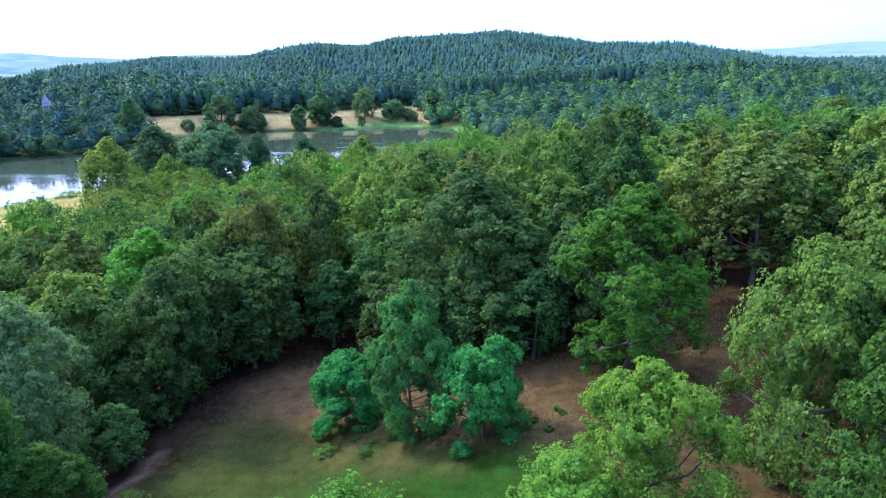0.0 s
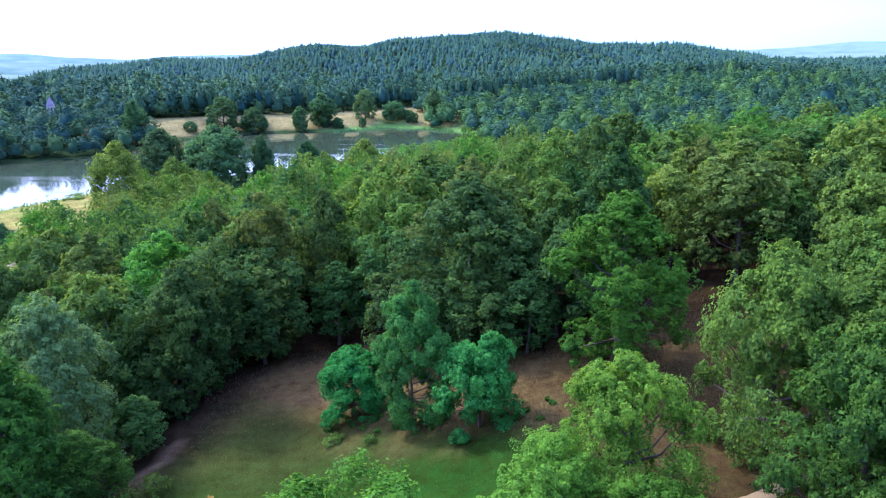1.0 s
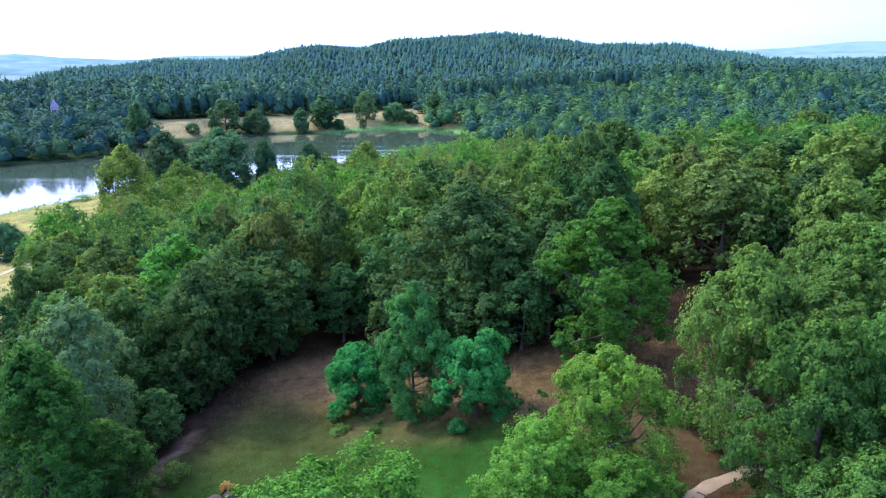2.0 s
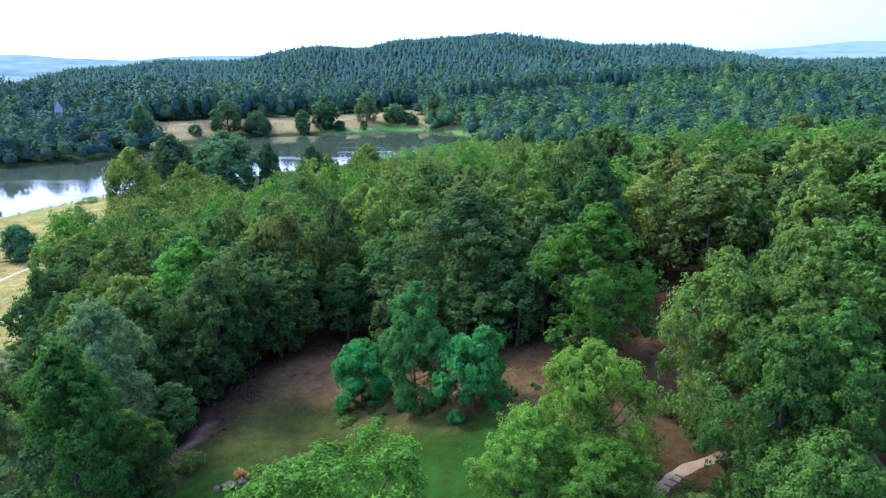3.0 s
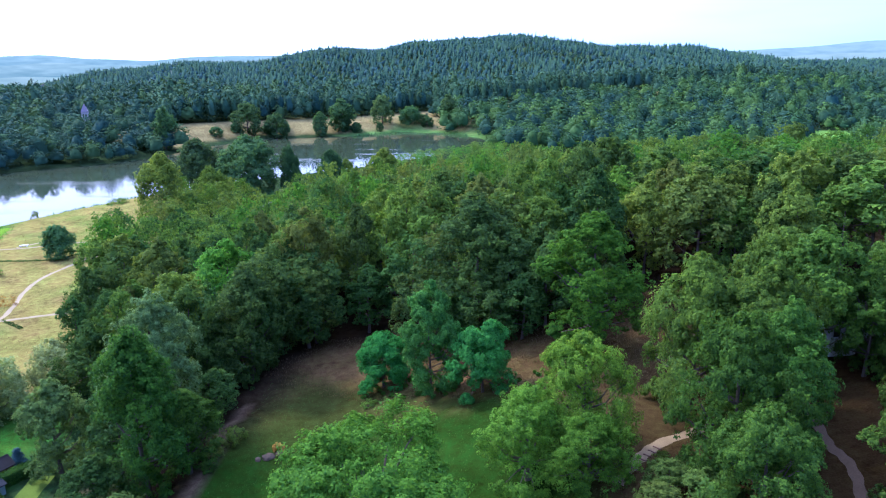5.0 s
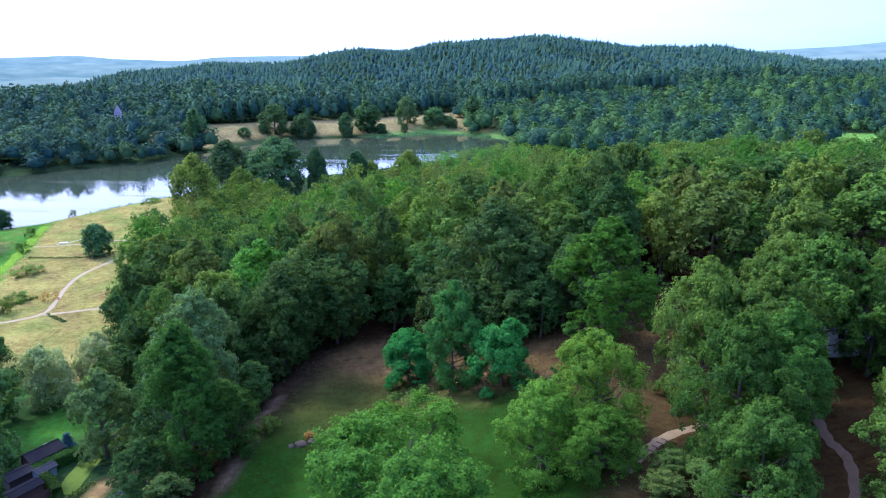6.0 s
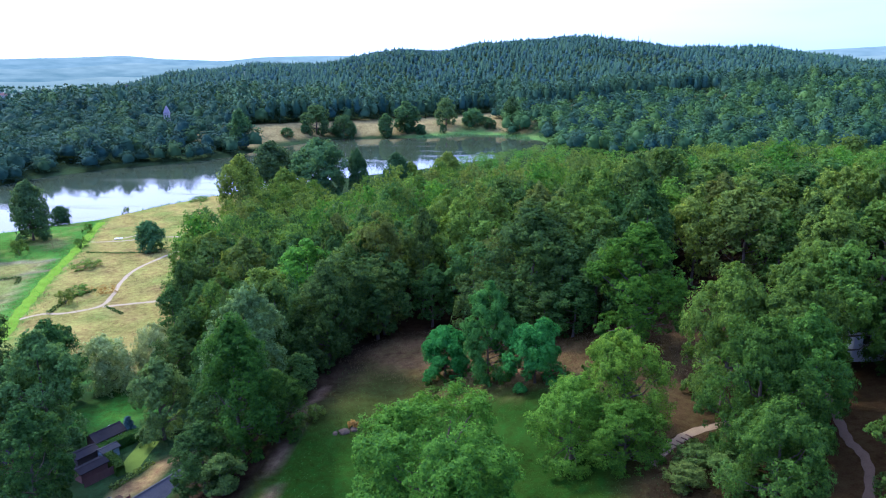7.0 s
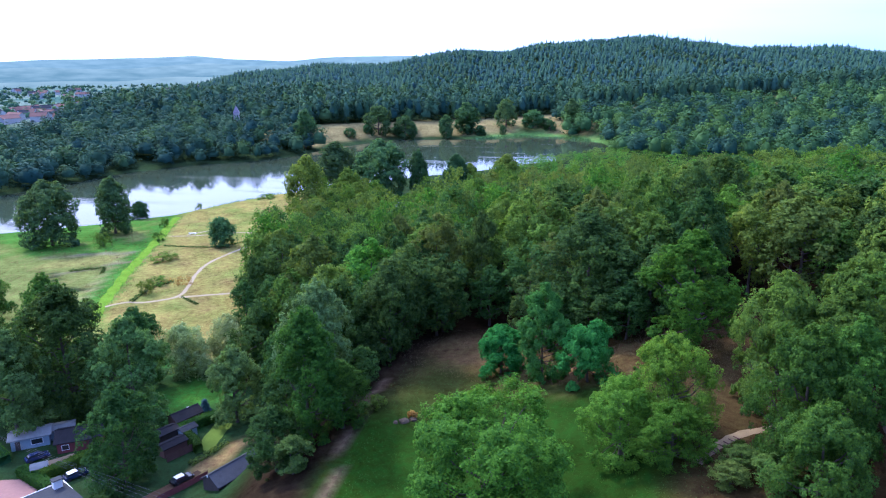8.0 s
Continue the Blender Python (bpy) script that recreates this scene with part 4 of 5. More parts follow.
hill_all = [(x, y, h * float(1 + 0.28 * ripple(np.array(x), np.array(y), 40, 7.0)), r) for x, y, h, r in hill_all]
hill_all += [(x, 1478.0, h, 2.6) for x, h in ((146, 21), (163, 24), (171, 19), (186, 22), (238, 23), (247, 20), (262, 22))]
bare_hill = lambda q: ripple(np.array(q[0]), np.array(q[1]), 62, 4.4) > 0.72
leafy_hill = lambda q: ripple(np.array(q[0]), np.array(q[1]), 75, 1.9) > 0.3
massed_wood("hill_forest", [q for q in hill_all if not bare_hill(q) and not leafy_hill(q)], 79, ("far", "needle"), ("needle", "mixed", "needle"), 0.62, 8, 4, 2.2, label="spruce forest covering the hill, tinted blue green for haze")
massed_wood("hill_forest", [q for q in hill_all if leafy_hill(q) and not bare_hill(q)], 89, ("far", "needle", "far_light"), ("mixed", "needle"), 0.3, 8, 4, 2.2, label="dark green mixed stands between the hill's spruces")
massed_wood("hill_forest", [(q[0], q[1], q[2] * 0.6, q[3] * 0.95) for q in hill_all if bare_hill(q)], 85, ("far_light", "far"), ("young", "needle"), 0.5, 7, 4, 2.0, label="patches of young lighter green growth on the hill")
scrub = scatter(-45, 110, 385, 570, 8.5, lambda x, y: (outline_distance(LAKE, x, y) > 2) & (y > np.interp(x, *BACK) + 4), 14, 4, 8, 3.2, 5)
joined_wood("willow_scrub", scrub, 83, ("wood", "bright", "olive"), 14, 7, 2, 1.5, label="low pale green willow scrub beside the lake")

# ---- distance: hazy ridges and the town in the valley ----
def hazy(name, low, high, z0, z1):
    """Far hills, washed out by the air between: haze put into a glowing colour."""
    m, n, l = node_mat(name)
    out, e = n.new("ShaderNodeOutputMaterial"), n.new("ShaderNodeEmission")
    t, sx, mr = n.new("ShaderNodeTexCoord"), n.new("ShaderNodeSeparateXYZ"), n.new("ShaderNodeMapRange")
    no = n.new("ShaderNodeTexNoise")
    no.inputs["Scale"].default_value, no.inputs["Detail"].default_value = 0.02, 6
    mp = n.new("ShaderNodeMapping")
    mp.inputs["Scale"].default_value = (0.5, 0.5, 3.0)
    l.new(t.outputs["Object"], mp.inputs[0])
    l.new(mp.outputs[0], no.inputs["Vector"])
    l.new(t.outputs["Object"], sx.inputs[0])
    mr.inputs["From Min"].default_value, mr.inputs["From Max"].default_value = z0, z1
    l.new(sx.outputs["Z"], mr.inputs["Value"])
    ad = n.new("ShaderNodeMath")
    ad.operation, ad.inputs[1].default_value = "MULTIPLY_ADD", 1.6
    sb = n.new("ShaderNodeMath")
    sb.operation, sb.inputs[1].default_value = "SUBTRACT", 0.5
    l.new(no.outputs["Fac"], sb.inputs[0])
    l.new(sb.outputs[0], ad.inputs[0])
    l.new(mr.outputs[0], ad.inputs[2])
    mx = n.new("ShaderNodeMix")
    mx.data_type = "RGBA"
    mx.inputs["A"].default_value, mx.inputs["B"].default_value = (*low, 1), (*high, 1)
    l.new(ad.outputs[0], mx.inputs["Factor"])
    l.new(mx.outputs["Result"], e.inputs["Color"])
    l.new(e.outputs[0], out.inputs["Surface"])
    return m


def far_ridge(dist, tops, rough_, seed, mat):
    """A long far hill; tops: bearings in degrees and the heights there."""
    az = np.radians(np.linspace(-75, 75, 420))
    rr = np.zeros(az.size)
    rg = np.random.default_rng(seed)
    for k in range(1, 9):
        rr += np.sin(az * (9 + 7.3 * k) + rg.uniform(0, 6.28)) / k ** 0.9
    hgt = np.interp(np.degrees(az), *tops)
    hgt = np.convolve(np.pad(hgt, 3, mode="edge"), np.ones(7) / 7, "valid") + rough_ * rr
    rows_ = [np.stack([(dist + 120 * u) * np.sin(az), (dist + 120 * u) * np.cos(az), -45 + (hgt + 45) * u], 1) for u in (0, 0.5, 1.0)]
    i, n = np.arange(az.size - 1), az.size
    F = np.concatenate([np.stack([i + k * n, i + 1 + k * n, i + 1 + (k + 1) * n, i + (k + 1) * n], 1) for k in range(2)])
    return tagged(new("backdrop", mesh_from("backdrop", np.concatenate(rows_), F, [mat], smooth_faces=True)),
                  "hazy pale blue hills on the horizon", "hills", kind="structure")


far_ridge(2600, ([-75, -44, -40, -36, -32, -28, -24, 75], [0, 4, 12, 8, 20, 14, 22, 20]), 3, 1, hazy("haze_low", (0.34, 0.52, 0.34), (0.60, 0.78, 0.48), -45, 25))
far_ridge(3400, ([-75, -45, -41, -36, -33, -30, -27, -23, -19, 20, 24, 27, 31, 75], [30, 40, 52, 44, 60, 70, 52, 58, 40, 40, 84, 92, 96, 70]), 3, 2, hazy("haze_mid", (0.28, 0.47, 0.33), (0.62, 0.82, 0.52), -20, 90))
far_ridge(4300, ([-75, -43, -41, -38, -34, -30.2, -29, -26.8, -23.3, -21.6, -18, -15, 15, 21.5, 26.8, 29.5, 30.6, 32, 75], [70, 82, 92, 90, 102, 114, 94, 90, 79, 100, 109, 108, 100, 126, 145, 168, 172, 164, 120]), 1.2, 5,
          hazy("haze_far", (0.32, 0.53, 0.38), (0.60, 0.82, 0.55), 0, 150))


# ---- shrubs and conifers ----
plant("spruce", -76.4, 75.2, 4.4, 1.9, "small blue green spruce beside a cabin")
for x_, y_, h_, r_ in ((-196, 201, 6.5, 4), (-178, 214, 4, 3), (-158, 186, 3.2, 5.5), (-192, 240, 4, 2.5), (-142, 158, 3, 4), (-201, 286, 4, 2), (-155, 262, 3.5, 2.6),
                       (-176, 318, 2.5, 6), (-140, 148, 5, 3), (-34, 65, 2.6, 2.0), (-14, 73, 1.3, 1.4), (-9, 71, 1.0, 1.2), (24.6, 42.0, 1.3, 1.3), (27.6, 39.4, 2, 2.0)):
    plant("bush", x_, y_, h_, r_, "leafy green bush growing in the grass", category="bush")


# ---- small building helpers ----
def part(name, me, parent, label="", mat=None):
    """Link a mesh as one part of a thing."""
    ob = new(name, me)
    ob.parent = parent
    if label:
        ob["label"] = label
    return ob


def thing(name, x, y, z, turn, label, category, group="", kind=""):
    ob = new(name)
    ob.empty_display_size = 0.5
    ob.matrix_basis = pose(x, y, z, 0, 0, turn)
    return tagged(ob, label, category, group, kind)


def boxes(name, mat, *blocks, bevel=0.0):
    """Blocks (x0, x1, y0, y1, z0, z1) joined into one mesh, edges eased."""
    bm = bmesh.new()
    for x0, x1, y0, y1, z0, z1 in blocks:
        r = bmesh.ops.create_cube(bm, size=1.0)
        bmesh.ops.scale(bm, vec=(x1 - x0, y1 - y0, z1 - z0), verts=r["verts"])
        bmesh.ops.translate(bm, vec=((x0 + x1) / 2, (y0 + y1) / 2, (z0 + z1) / 2), verts=r["verts"])
    if bevel:
        bmesh.ops.bevel(bm, geom=bm.edges[:], offset=bevel, segments=1, affect="EDGES")
    me = bpy.data.meshes.new(name)
    bm.to_mesh(me)
    bm.free()
    me.materials.append(mat)
    return me


def prism(name, mat, profile, length, axis_x=True):
    """A profile (u, z) drawn out along x."""
    n = len(profile)
    vs = [(-length / 2, u, z) for u, z in profile] + [(length / 2, u, z) for u, z in profile]
    me = bpy.data.meshes.new(name)
    me.from_pydata(vs, [], [tuple(range(n))[::-1], tuple(range(n, 2 * n))] + [(i, (i + 1) % n, n + (i + 1) % n, n + i) for i in range(n)])
    me.materials.append(mat)
    me.update()
    bm = bmesh.new()
    bm.from_mesh(me)
    bmesh.ops.recalc_face_normals(bm, faces=bm.faces[:])
    bm.to_mesh(me)
    bm.free()
    return me


WHITEWALL = plain("white_render", (0.78, 0.77, 0.74), 0.8, var=0.12)
PALEBLUE = plain("pale_blue_boards", (0.24, 0.31, 0.35), 0.7, var=0.18, fine=12)
DARKWOOD = plain("dark_boards", (0.055, 0.042, 0.036), 0.8, var=0.35, bump=0.4, fine=10)
BROWNWOOD = plain("brown_boards", (0.115, 0.06, 0.045), 0.8, var=0.3, bump=0.4, fine=10)
SLATE = plain("slate_roof", (0.062, 0.064, 0.070), 0.95, var=0.35, fine=6, bump=0.6, spec=0.08)
FELT = plain("roof_felt", (0.030, 0.028, 0.030), 0.95, var=0.3, spec=0.05)
GREYROOF = plain("grey_sheet_roof", (0.050, 0.053, 0.058), 0.95, var=0.25, spec=0.05)
PALEMETAL = plain("pale_sheet", (0.20, 0.205, 0.20), 0.9, var=0.25, spec=0.1)
GLASS = plain("window_glass", (0.02, 0.025, 0.03), 0.06, var=0.1, bump=0.0, spec=0.7)
GRAVEL = plain("pale_gravel", (0.25, 0.185, 0.100), 0.95, var=0.35, scale=0.5, bump=0.5, fine=7, spec=0.05)
PALEPATH = plain("pale_path", (0.30, 0.24, 0.135), 0.95, var=0.2, scale=0.5, bump=0.5, fine=7)
EARTH = plain("earth_path", (0.095, 0.060, 0.034), 0.95, var=0.5, scale=0.35, bump=0.6, fine=6, spec=0.0)
PAVING = plain("salmon_paving", (0.26, 0.14, 0.11), 0.9, var=0.2, fine=8)
STONE = plain("weathered_stone", (0.110, 0.080, 0.050), 0.95, var=0.5, scale=0.8, bump=0.7, fine=6, spec=0.1)
BLACKCAR = plain("black_car_paint", (0.018, 0.018, 0.022), 0.2, var=0.1, bump=0.0, spec=0.6)
BLUECAR = plain("blue_car_paint", (0.02, 0.03, 0.08), 0.22, var=0.1, bump=0.0, spec=0.6)
WHITECAR = plain("white_paint", (0.75, 0.75, 0.76), 0.3, var=0.08, bump=0.0)
TYRE = plain("tyre_rubber", (0.02, 0.02, 0.02), 0.9)
WIRE = plain("bare_wire", (0.14, 0.14, 0.15), 0.7)
REED = leafy("reed_blades", (0.07, 0.15, 0.05), (0.17, 0.3, 0.12), 0.3, 0.6)
GOLDLEAF = leafy("golden_leaves", (0.2, 0.12, 0.03), (0.42, 0.3, 0.06))


def gable(name, x, y, turn, w, d, h, rise, wall_mat, roof_mat, label, category="house", over=0.35, z=None, openings=(), group="", roof_label=""):
    """A building with a saddle roof, ridge along its width w; openings: (side, along, sill, width, height, kind)."""
    z = land1(x, y) if z is None else z
    b = thing(name, x, y, z - 0.1, turn, label, category, group)
    part("wall", prism("wall", wall_mat, [(-d / 2, 0), (d / 2, 0), (d / 2, h), (0, h + rise - 0.05), (-d / 2, h)], w), b)
    s = math.hypot(d / 2, rise)
    ux, uz = d / 2 / s, rise / s
    o = over
    pr = [(-d / 2 - o * ux, h - o * uz), (0, h + rise), (d / 2 + o * ux, h - o * uz), (d / 2 + o * ux, h - o * uz + 0.16), (0, h + rise + 0.17), (-d / 2 - o * ux, h - o * uz + 0.16)]
    roof = part("roof", prism("roof", roof_mat, pr, w + 2 * o), b, roof_label)
    part("ridge_cap", boxes("ridge_cap", roof_mat, (-w / 2 - o, w / 2 + o, -0.14, 0.14, h + rise + 0.12, h + rise + 0.22), bevel=0.03), roof)
    for side, along, sill, ww, hh, kind_ in openings:
        e = 0.05
        if side in "fb":
            s_ = -1 if side == "f" else 1
            yy = s_ * d / 2
            box_ = lambda g, q0, q1: (along - ww / 2 - g, along + ww / 2 + g, min(yy + s_ * q0, yy + s_ * q1), max(yy + s_ * q0, yy + s_ * q1), sill - g, sill + hh + g)
        else:
            s_ = -1 if side == "l" else 1
            xx = s_ * w / 2
            box_ = lambda g, q0, q1: (min(xx + s_ * q0, xx + s_ * q1), max(xx + s_ * q0, xx + s_ * q1), along - ww / 2 - g, along + ww / 2 + g, sill - g, sill + hh + g)
        if kind_ == "door":
            part("door", boxes("door", DARKWOOD, box_(0, -0.05, e), bevel=0.01), b, "plain wooden door")
        else:
            win = part("window", boxes("window_frame", WHITECAR, box_(0.08, -0.05, e), bevel=0.01), b, "white framed window")
            part("pane", boxes("pane", GLASS, box_(-0.02, -0.02, e + 0.012)), win)
    return b


def strip(name, pts, width, mat, label, lift=0.05, kind="structure", uneven=0.12, category="path"):
    """A path laid on the ground along a smooth line."""
    P = np.array(pts, float)
    t = np.arange(len(P))
    tt = np.linspace(0, len(P) - 1, (len(P) - 1) * 8 + 1)
    Q = []
    for u in tt:
        i = min(int(u), len(P) - 2)
        p0, p1, p2, p3 = P[max(i - 1, 0)], P[i], P[i + 1], P[min(i + 2, len(P) - 1)]
        f = u - i
        Q.append(0.5 * (2 * p1 + (p2 - p0) * f + (2 * p0 - 5 * p1 + 4 * p2 - p3) * f * f + (3 * p1 - p0 - 3 * p2 + p3) * f ** 3))
    Q = np.array(Q)
    d = unit(np.gradient(Q, axis=0))
    n = np.stack([-d[:, 1], d[:, 0]], 1)
    V, k = [], 5
    for j in range(k):
        a = (j / (k - 1) - 0.5) * width
        wob = uneven * np.sin(np.arange(len(Q)) * 1.3 + j * 2.0) * (abs(a) > 0.4 * width)
        q = Q + n * (a + wob)[:, None]
        V.append(np.stack([q[:, 0], q[:, 1], land(q[:, 0], q[:, 1]) + lift - (0.08 if j in (0, k - 1) else 0)], 1))
    V = np.concatenate(V)
    m = len(Q)
    F = [(j * m + i, j * m + i + 1, (j + 1) * m + i + 1, (j + 1) * m + i) for j in range(k - 1) for i in range(m - 1)]
    ob = new(name, mesh_from(name, V, F, [mat], smooth_faces=True))
    return tagged(ob, label, category, kind=kind)


def hedge(pts, width, height, label, leaf="oak", seed=1, name="hedge", category="hedge"):
    """A clipped hedge: dense leaf sprays over a solid run."""
    rng = np.random.default_rng(seed)
    P = np.array(pts, float)
    V, N = [], []
    for p, q in zip(P[:-1], P[1:]):
        L = np.linalg.norm(q - p)
        d = (q - p) / L
        nn = np.array([-d[1], d[0]])
        k = int(L * (width + 2 * height) * (40 if height >= 1.5 else 15))
        s, w, h = rng.uniform(0, 1, k) * L, rng.uniform(-1, 1, k), rng.uniform(0, 1, k)
        face = rng.integers(0, 3, k)
        ww = np.where(face == 0, w, np.sign(w)) * width / 2 * rng.uniform(0.85, 1.08, k)
        hh = np.where(face == 0, 1.0, h) * height * (rng.uniform(0.93, 1.05, k) if height >= 1.5 else rng.uniform(0.5, 1.1, k) * (1 + 0.3 * np.sin(s * 1.7)))
        xy = p + d * s[:, None] + nn * ww[:, None]
        V.append(np.stack([xy[:, 0], xy[:, 1], land(xy[:, 0], xy[:, 1]) + hh], 1))
        side = nn * np.sign(w)[:, None]
        N.append(np.where((face == 0)[:, None], np.array([0, 0, 1.0]), np.concatenate([side, np.zeros((k, 1)) + 0.3], 1)))
    V, N = np.concatenate(V), unit(np.concatenate(N) + 0.5 * rng.normal(size=(sum(map(len, V)), 3)))
    v, f = sprays(rng, V, N, np.full(len(V), 0.26 if height >= 1.5 else 0.36), 0.9)
    tint = rng.uniform(0.1, 0.6, len(v) // 3).repeat(3)
    if height < 1.5:
        return tagged(new(name, mesh_from(name, v, f, [LEAF[leaf]], tint)), label, category)
    # the dense inside of a tall hedge
    d = unit(np.gradient(P, axis=0))
    nn = np.stack([-d[:, 1], d[:, 0]], 1)
    ring = []
    for a, h in ((-0.46, -0.1), (-0.46, 0.9), (-0.36, 0.96), (0.36, 0.96), (0.46, 0.9), (0.46, -0.1)):
        q = P + nn * a * width
        ring.append(np.stack([q[:, 0], q[:, 1], land(q[:, 0], q[:, 1]) + h * height], 1))
    core, m = np.concatenate(ring), len(P)
    tri = []
    for k in range(6):
        for i in range(m - 1):
            a, b, c, e = k * m + i, k * m + i + 1, (k + 1) % 6 * m + i + 1, (k + 1) % 6 * m + i
            tri += [(a, b, c), (a, c, e)]
    for i in (0, m - 1):
        tri += [(i, k * m + i, (k + 1) * m + i) for k in range(1, 5)]
    f = np.concatenate([f, np.array(tri) + len(v)])
    v, tint = np.concatenate([v, core]), np.concatenate([tint, np.full(len(core), 0.1)])
    return tagged(new(name, mesh_from(name, v, f, [LEAF[leaf]], tint)), label, category)


def car(x, y, turn, paint, label, roof_paint=None):
    """A small hatchback: lofted body, glasshouse, wheels."""
    c = thing("car", x, y, land1(x, y) + 0.02, turn, label, "car")
    prof = [(-2.05, 0.3), (-2.1, 0.65), (-1.95, 0.95), (-1.0, 1.0), (0.75, 0.98), (1.75, 0.85), (2.1, 0.65), (2.12, 0.32)]
    def loft(name, profile, half, inset, mat):
        bm = bmesh.new()
        rows_ = []
        for sgn in (-1, 1):
            rows_.append([bm.verts.new((u, sgn * (half - inset * max(0, (z - 0.6))), z)) for u, z in profile])
        n = len(profile)
        for i in range(n):
            bm.faces.new((rows_[0][i], rows_[0][(i + 1) % n], rows_[1][(i + 1) % n], rows_[1][i]))
        bm.faces.new(rows_[0])
        bm.faces.new(rows_[1][::-1])
        bmesh.ops.recalc_face_normals(bm, faces=bm.faces[:])
        bmesh.ops.bevel(bm, geom=bm.edges[:], offset=0.05, segments=2, affect="EDGES")
        me = bpy.data.meshes.new(name)
        bm.to_mesh(me)
        bm.free()
        me.materials.append(mat)
        return me
    body = part("body", loft("body", prof, 0.86, 0.05, paint), c)
    part("glasshouse", loft("glasshouse", [(-1.75, 0.94), (-1.35, 1.38), (0.3, 1.42), (1.05, 0.94)], 0.78, 0.2, GLASS), c, "dark car windows")
    part("roof", loft("roof", [(-1.4, 1.36), (-1.3, 1.44), (0.25, 1.47), (0.4, 1.38)], 0.66, 0.05, roof_paint or paint), c)
    for u in (-1.3, 1.3):
        for sgn in (-1, 1):
            bm = bmesh.new()
            bmesh.ops.create_cone(bm, cap_ends=True, segments=14, radius1=0.31, radius2=0.31, depth=0.2)
            bmesh.ops.rotate(bm, verts=bm.verts[:], matrix=Matrix.Rotation(radians(90), 3, "X"))
            bmesh.ops.translate(bm, verts=bm.verts[:], vec=(u, sgn * 0.78, 0.31))
            me = bpy.data.meshes.new("wheel")
            bm.to_mesh(me)
            bm.free()
            me.materials.append(TYRE)
            part("wheel", me, c)
    for sgn in (-1, 1):
        part("headlight", boxes("headlight", PALEMETAL, (1.98, 2.13, sgn * 0.6 - 0.15, sgn * 0.6 + 0.15, 0.6, 0.74), bevel=0.02), body)
    return c


def boulder(x, y, r, seed, label):
    rng = np.random.default_rng(seed)
    bm = bmesh.new()
    bmesh.ops.create_icosphere(bm, subdivisions=2, radius=r)
    for v in bm.verts:
        k = 1 + 0.3 * noise.noise(v.co * (1.3 / r) + Vector((seed, 0, 0)))
        v.co = Vector((v.co.x * k * 1.25, v.co.y * k, v.co.z * k * 0.7))
    me = bpy.data.meshes.new("boulder")
    bm.to_mesh(me)
    bm.free()
    me.materials.append(STONE)
    ob = new("boulder", me)
    ob.matrix_basis = pose(x, y, land1(x, y) + 0.2 * r, 0, 0, rng.uniform(0, 360))
    return tagged(ob, label, "rock")


# ---- paths ----
strip("footpath", [(-147, 131), (-142.2, 138.6), (-135, 140.5), (-128.2, 147.6), (-131, 159.6), (-135.8, 172), (-138.7, 189), (-136.4, 208), (-130, 219), (-120, 230)], 1.6, PALEPATH,
      "pale winding gravel path across the meadow", 0.06)
strip("footpath", [(-127, 147), (-121, 150), (-112, 154), (-104, 158)], 1.8, PALEPATH, "pale gravel side path across the meadow", 0.07)
strip("footpath", [(-180, 223), (-168, 225), (-152, 233), (-135, 234), (-122, 236)], 1.5, PALEPATH, "narrow pale path across the mown meadow", 0.06)
strip("footpath", [(-172, 226), (-166, 234), (-163, 240)], 1.5, PALEPATH, "short narrow pale path in the meadow", 0.07)
strip("footpath", [(18.6, 38.6), (20.6, 41.4), (23, 44), (26.3, 46.6), (33, 49.5)], 1.7, GRAVEL, "pale gravel path with timber steps on the slope", 0.06)
# darker gravel copy: the oaks' shade put into its colour
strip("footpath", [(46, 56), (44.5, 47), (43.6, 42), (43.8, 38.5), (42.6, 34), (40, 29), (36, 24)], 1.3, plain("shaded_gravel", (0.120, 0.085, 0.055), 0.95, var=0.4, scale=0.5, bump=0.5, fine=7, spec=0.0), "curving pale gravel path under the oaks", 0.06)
for i_ in range(7):
    u_ = i_ / 6
    x_, y_ = 20.0 + 4.6 * u_, 40.7 + 4.5 * u_
    st = new("step", boxes("step", BROWNWOOD, (-0.75, 0.30, -0.07, 0.07, -0.1, 0.10), bevel=0.02))
    st.matrix_basis = pose(x_, y_, land1(x_, y_) + 0.05, 0, 0, 47 + 90)
    tagged(st, "weathered timber step across the gravel path", "step", "timber steps")

# ---- clearing ----
boulder(-27.6, 60.6, 0.8, 3, "grey boulder lying on the lawn")
boulder(-26.2, 61.6, 0.6, 4, "small grey boulder lying on the lawn")
boulder(-29.0, 60.0, 0.45, 5, "small stone lying on the lawn")


def shrub(x, y, h, r, leaf, label, seed):
    rng = np.random.default_rng(seed)
    _, pos, nor, tint = crown_points(rng, "bush", 0.05 * h, h, r, 9, 6, 16)
    v, f = sprays(rng, pos, nor, np.full(len(pos), 0.2 + 0.03 * r), 0.7)
    ob = new("shrub", mesh_from("shrub", v, f, [leaf], np.repeat(tint, 3)))
    ob.matrix_basis = pose(x, y, land1(x, y))
    return tagged(ob, label, "shrub")


shrub(-26.6, 62.4, 1.2, 1.2, GOLDLEAF, "low golden shrub behind boulders on the lawn", 1)
shrub(-36.2, 63.5, 1.5, 1.8, LEAF["olive"], "low brownish shrub beside the earth path", 2)
shrub(-35.6, 60.5, 1.2, 1.6, LEAF["olive"], "low brownish shrub beside the earth path", 3)
shrub(-134, 159, 1.6, 4.5, GOLDLEAF, "patch of golden dry shrubs in the meadow", 4)
shrub(28.5, 33.5, 1.6, 1.3, GOLDLEAF, "golden leaved shrub under the oaks", 5)
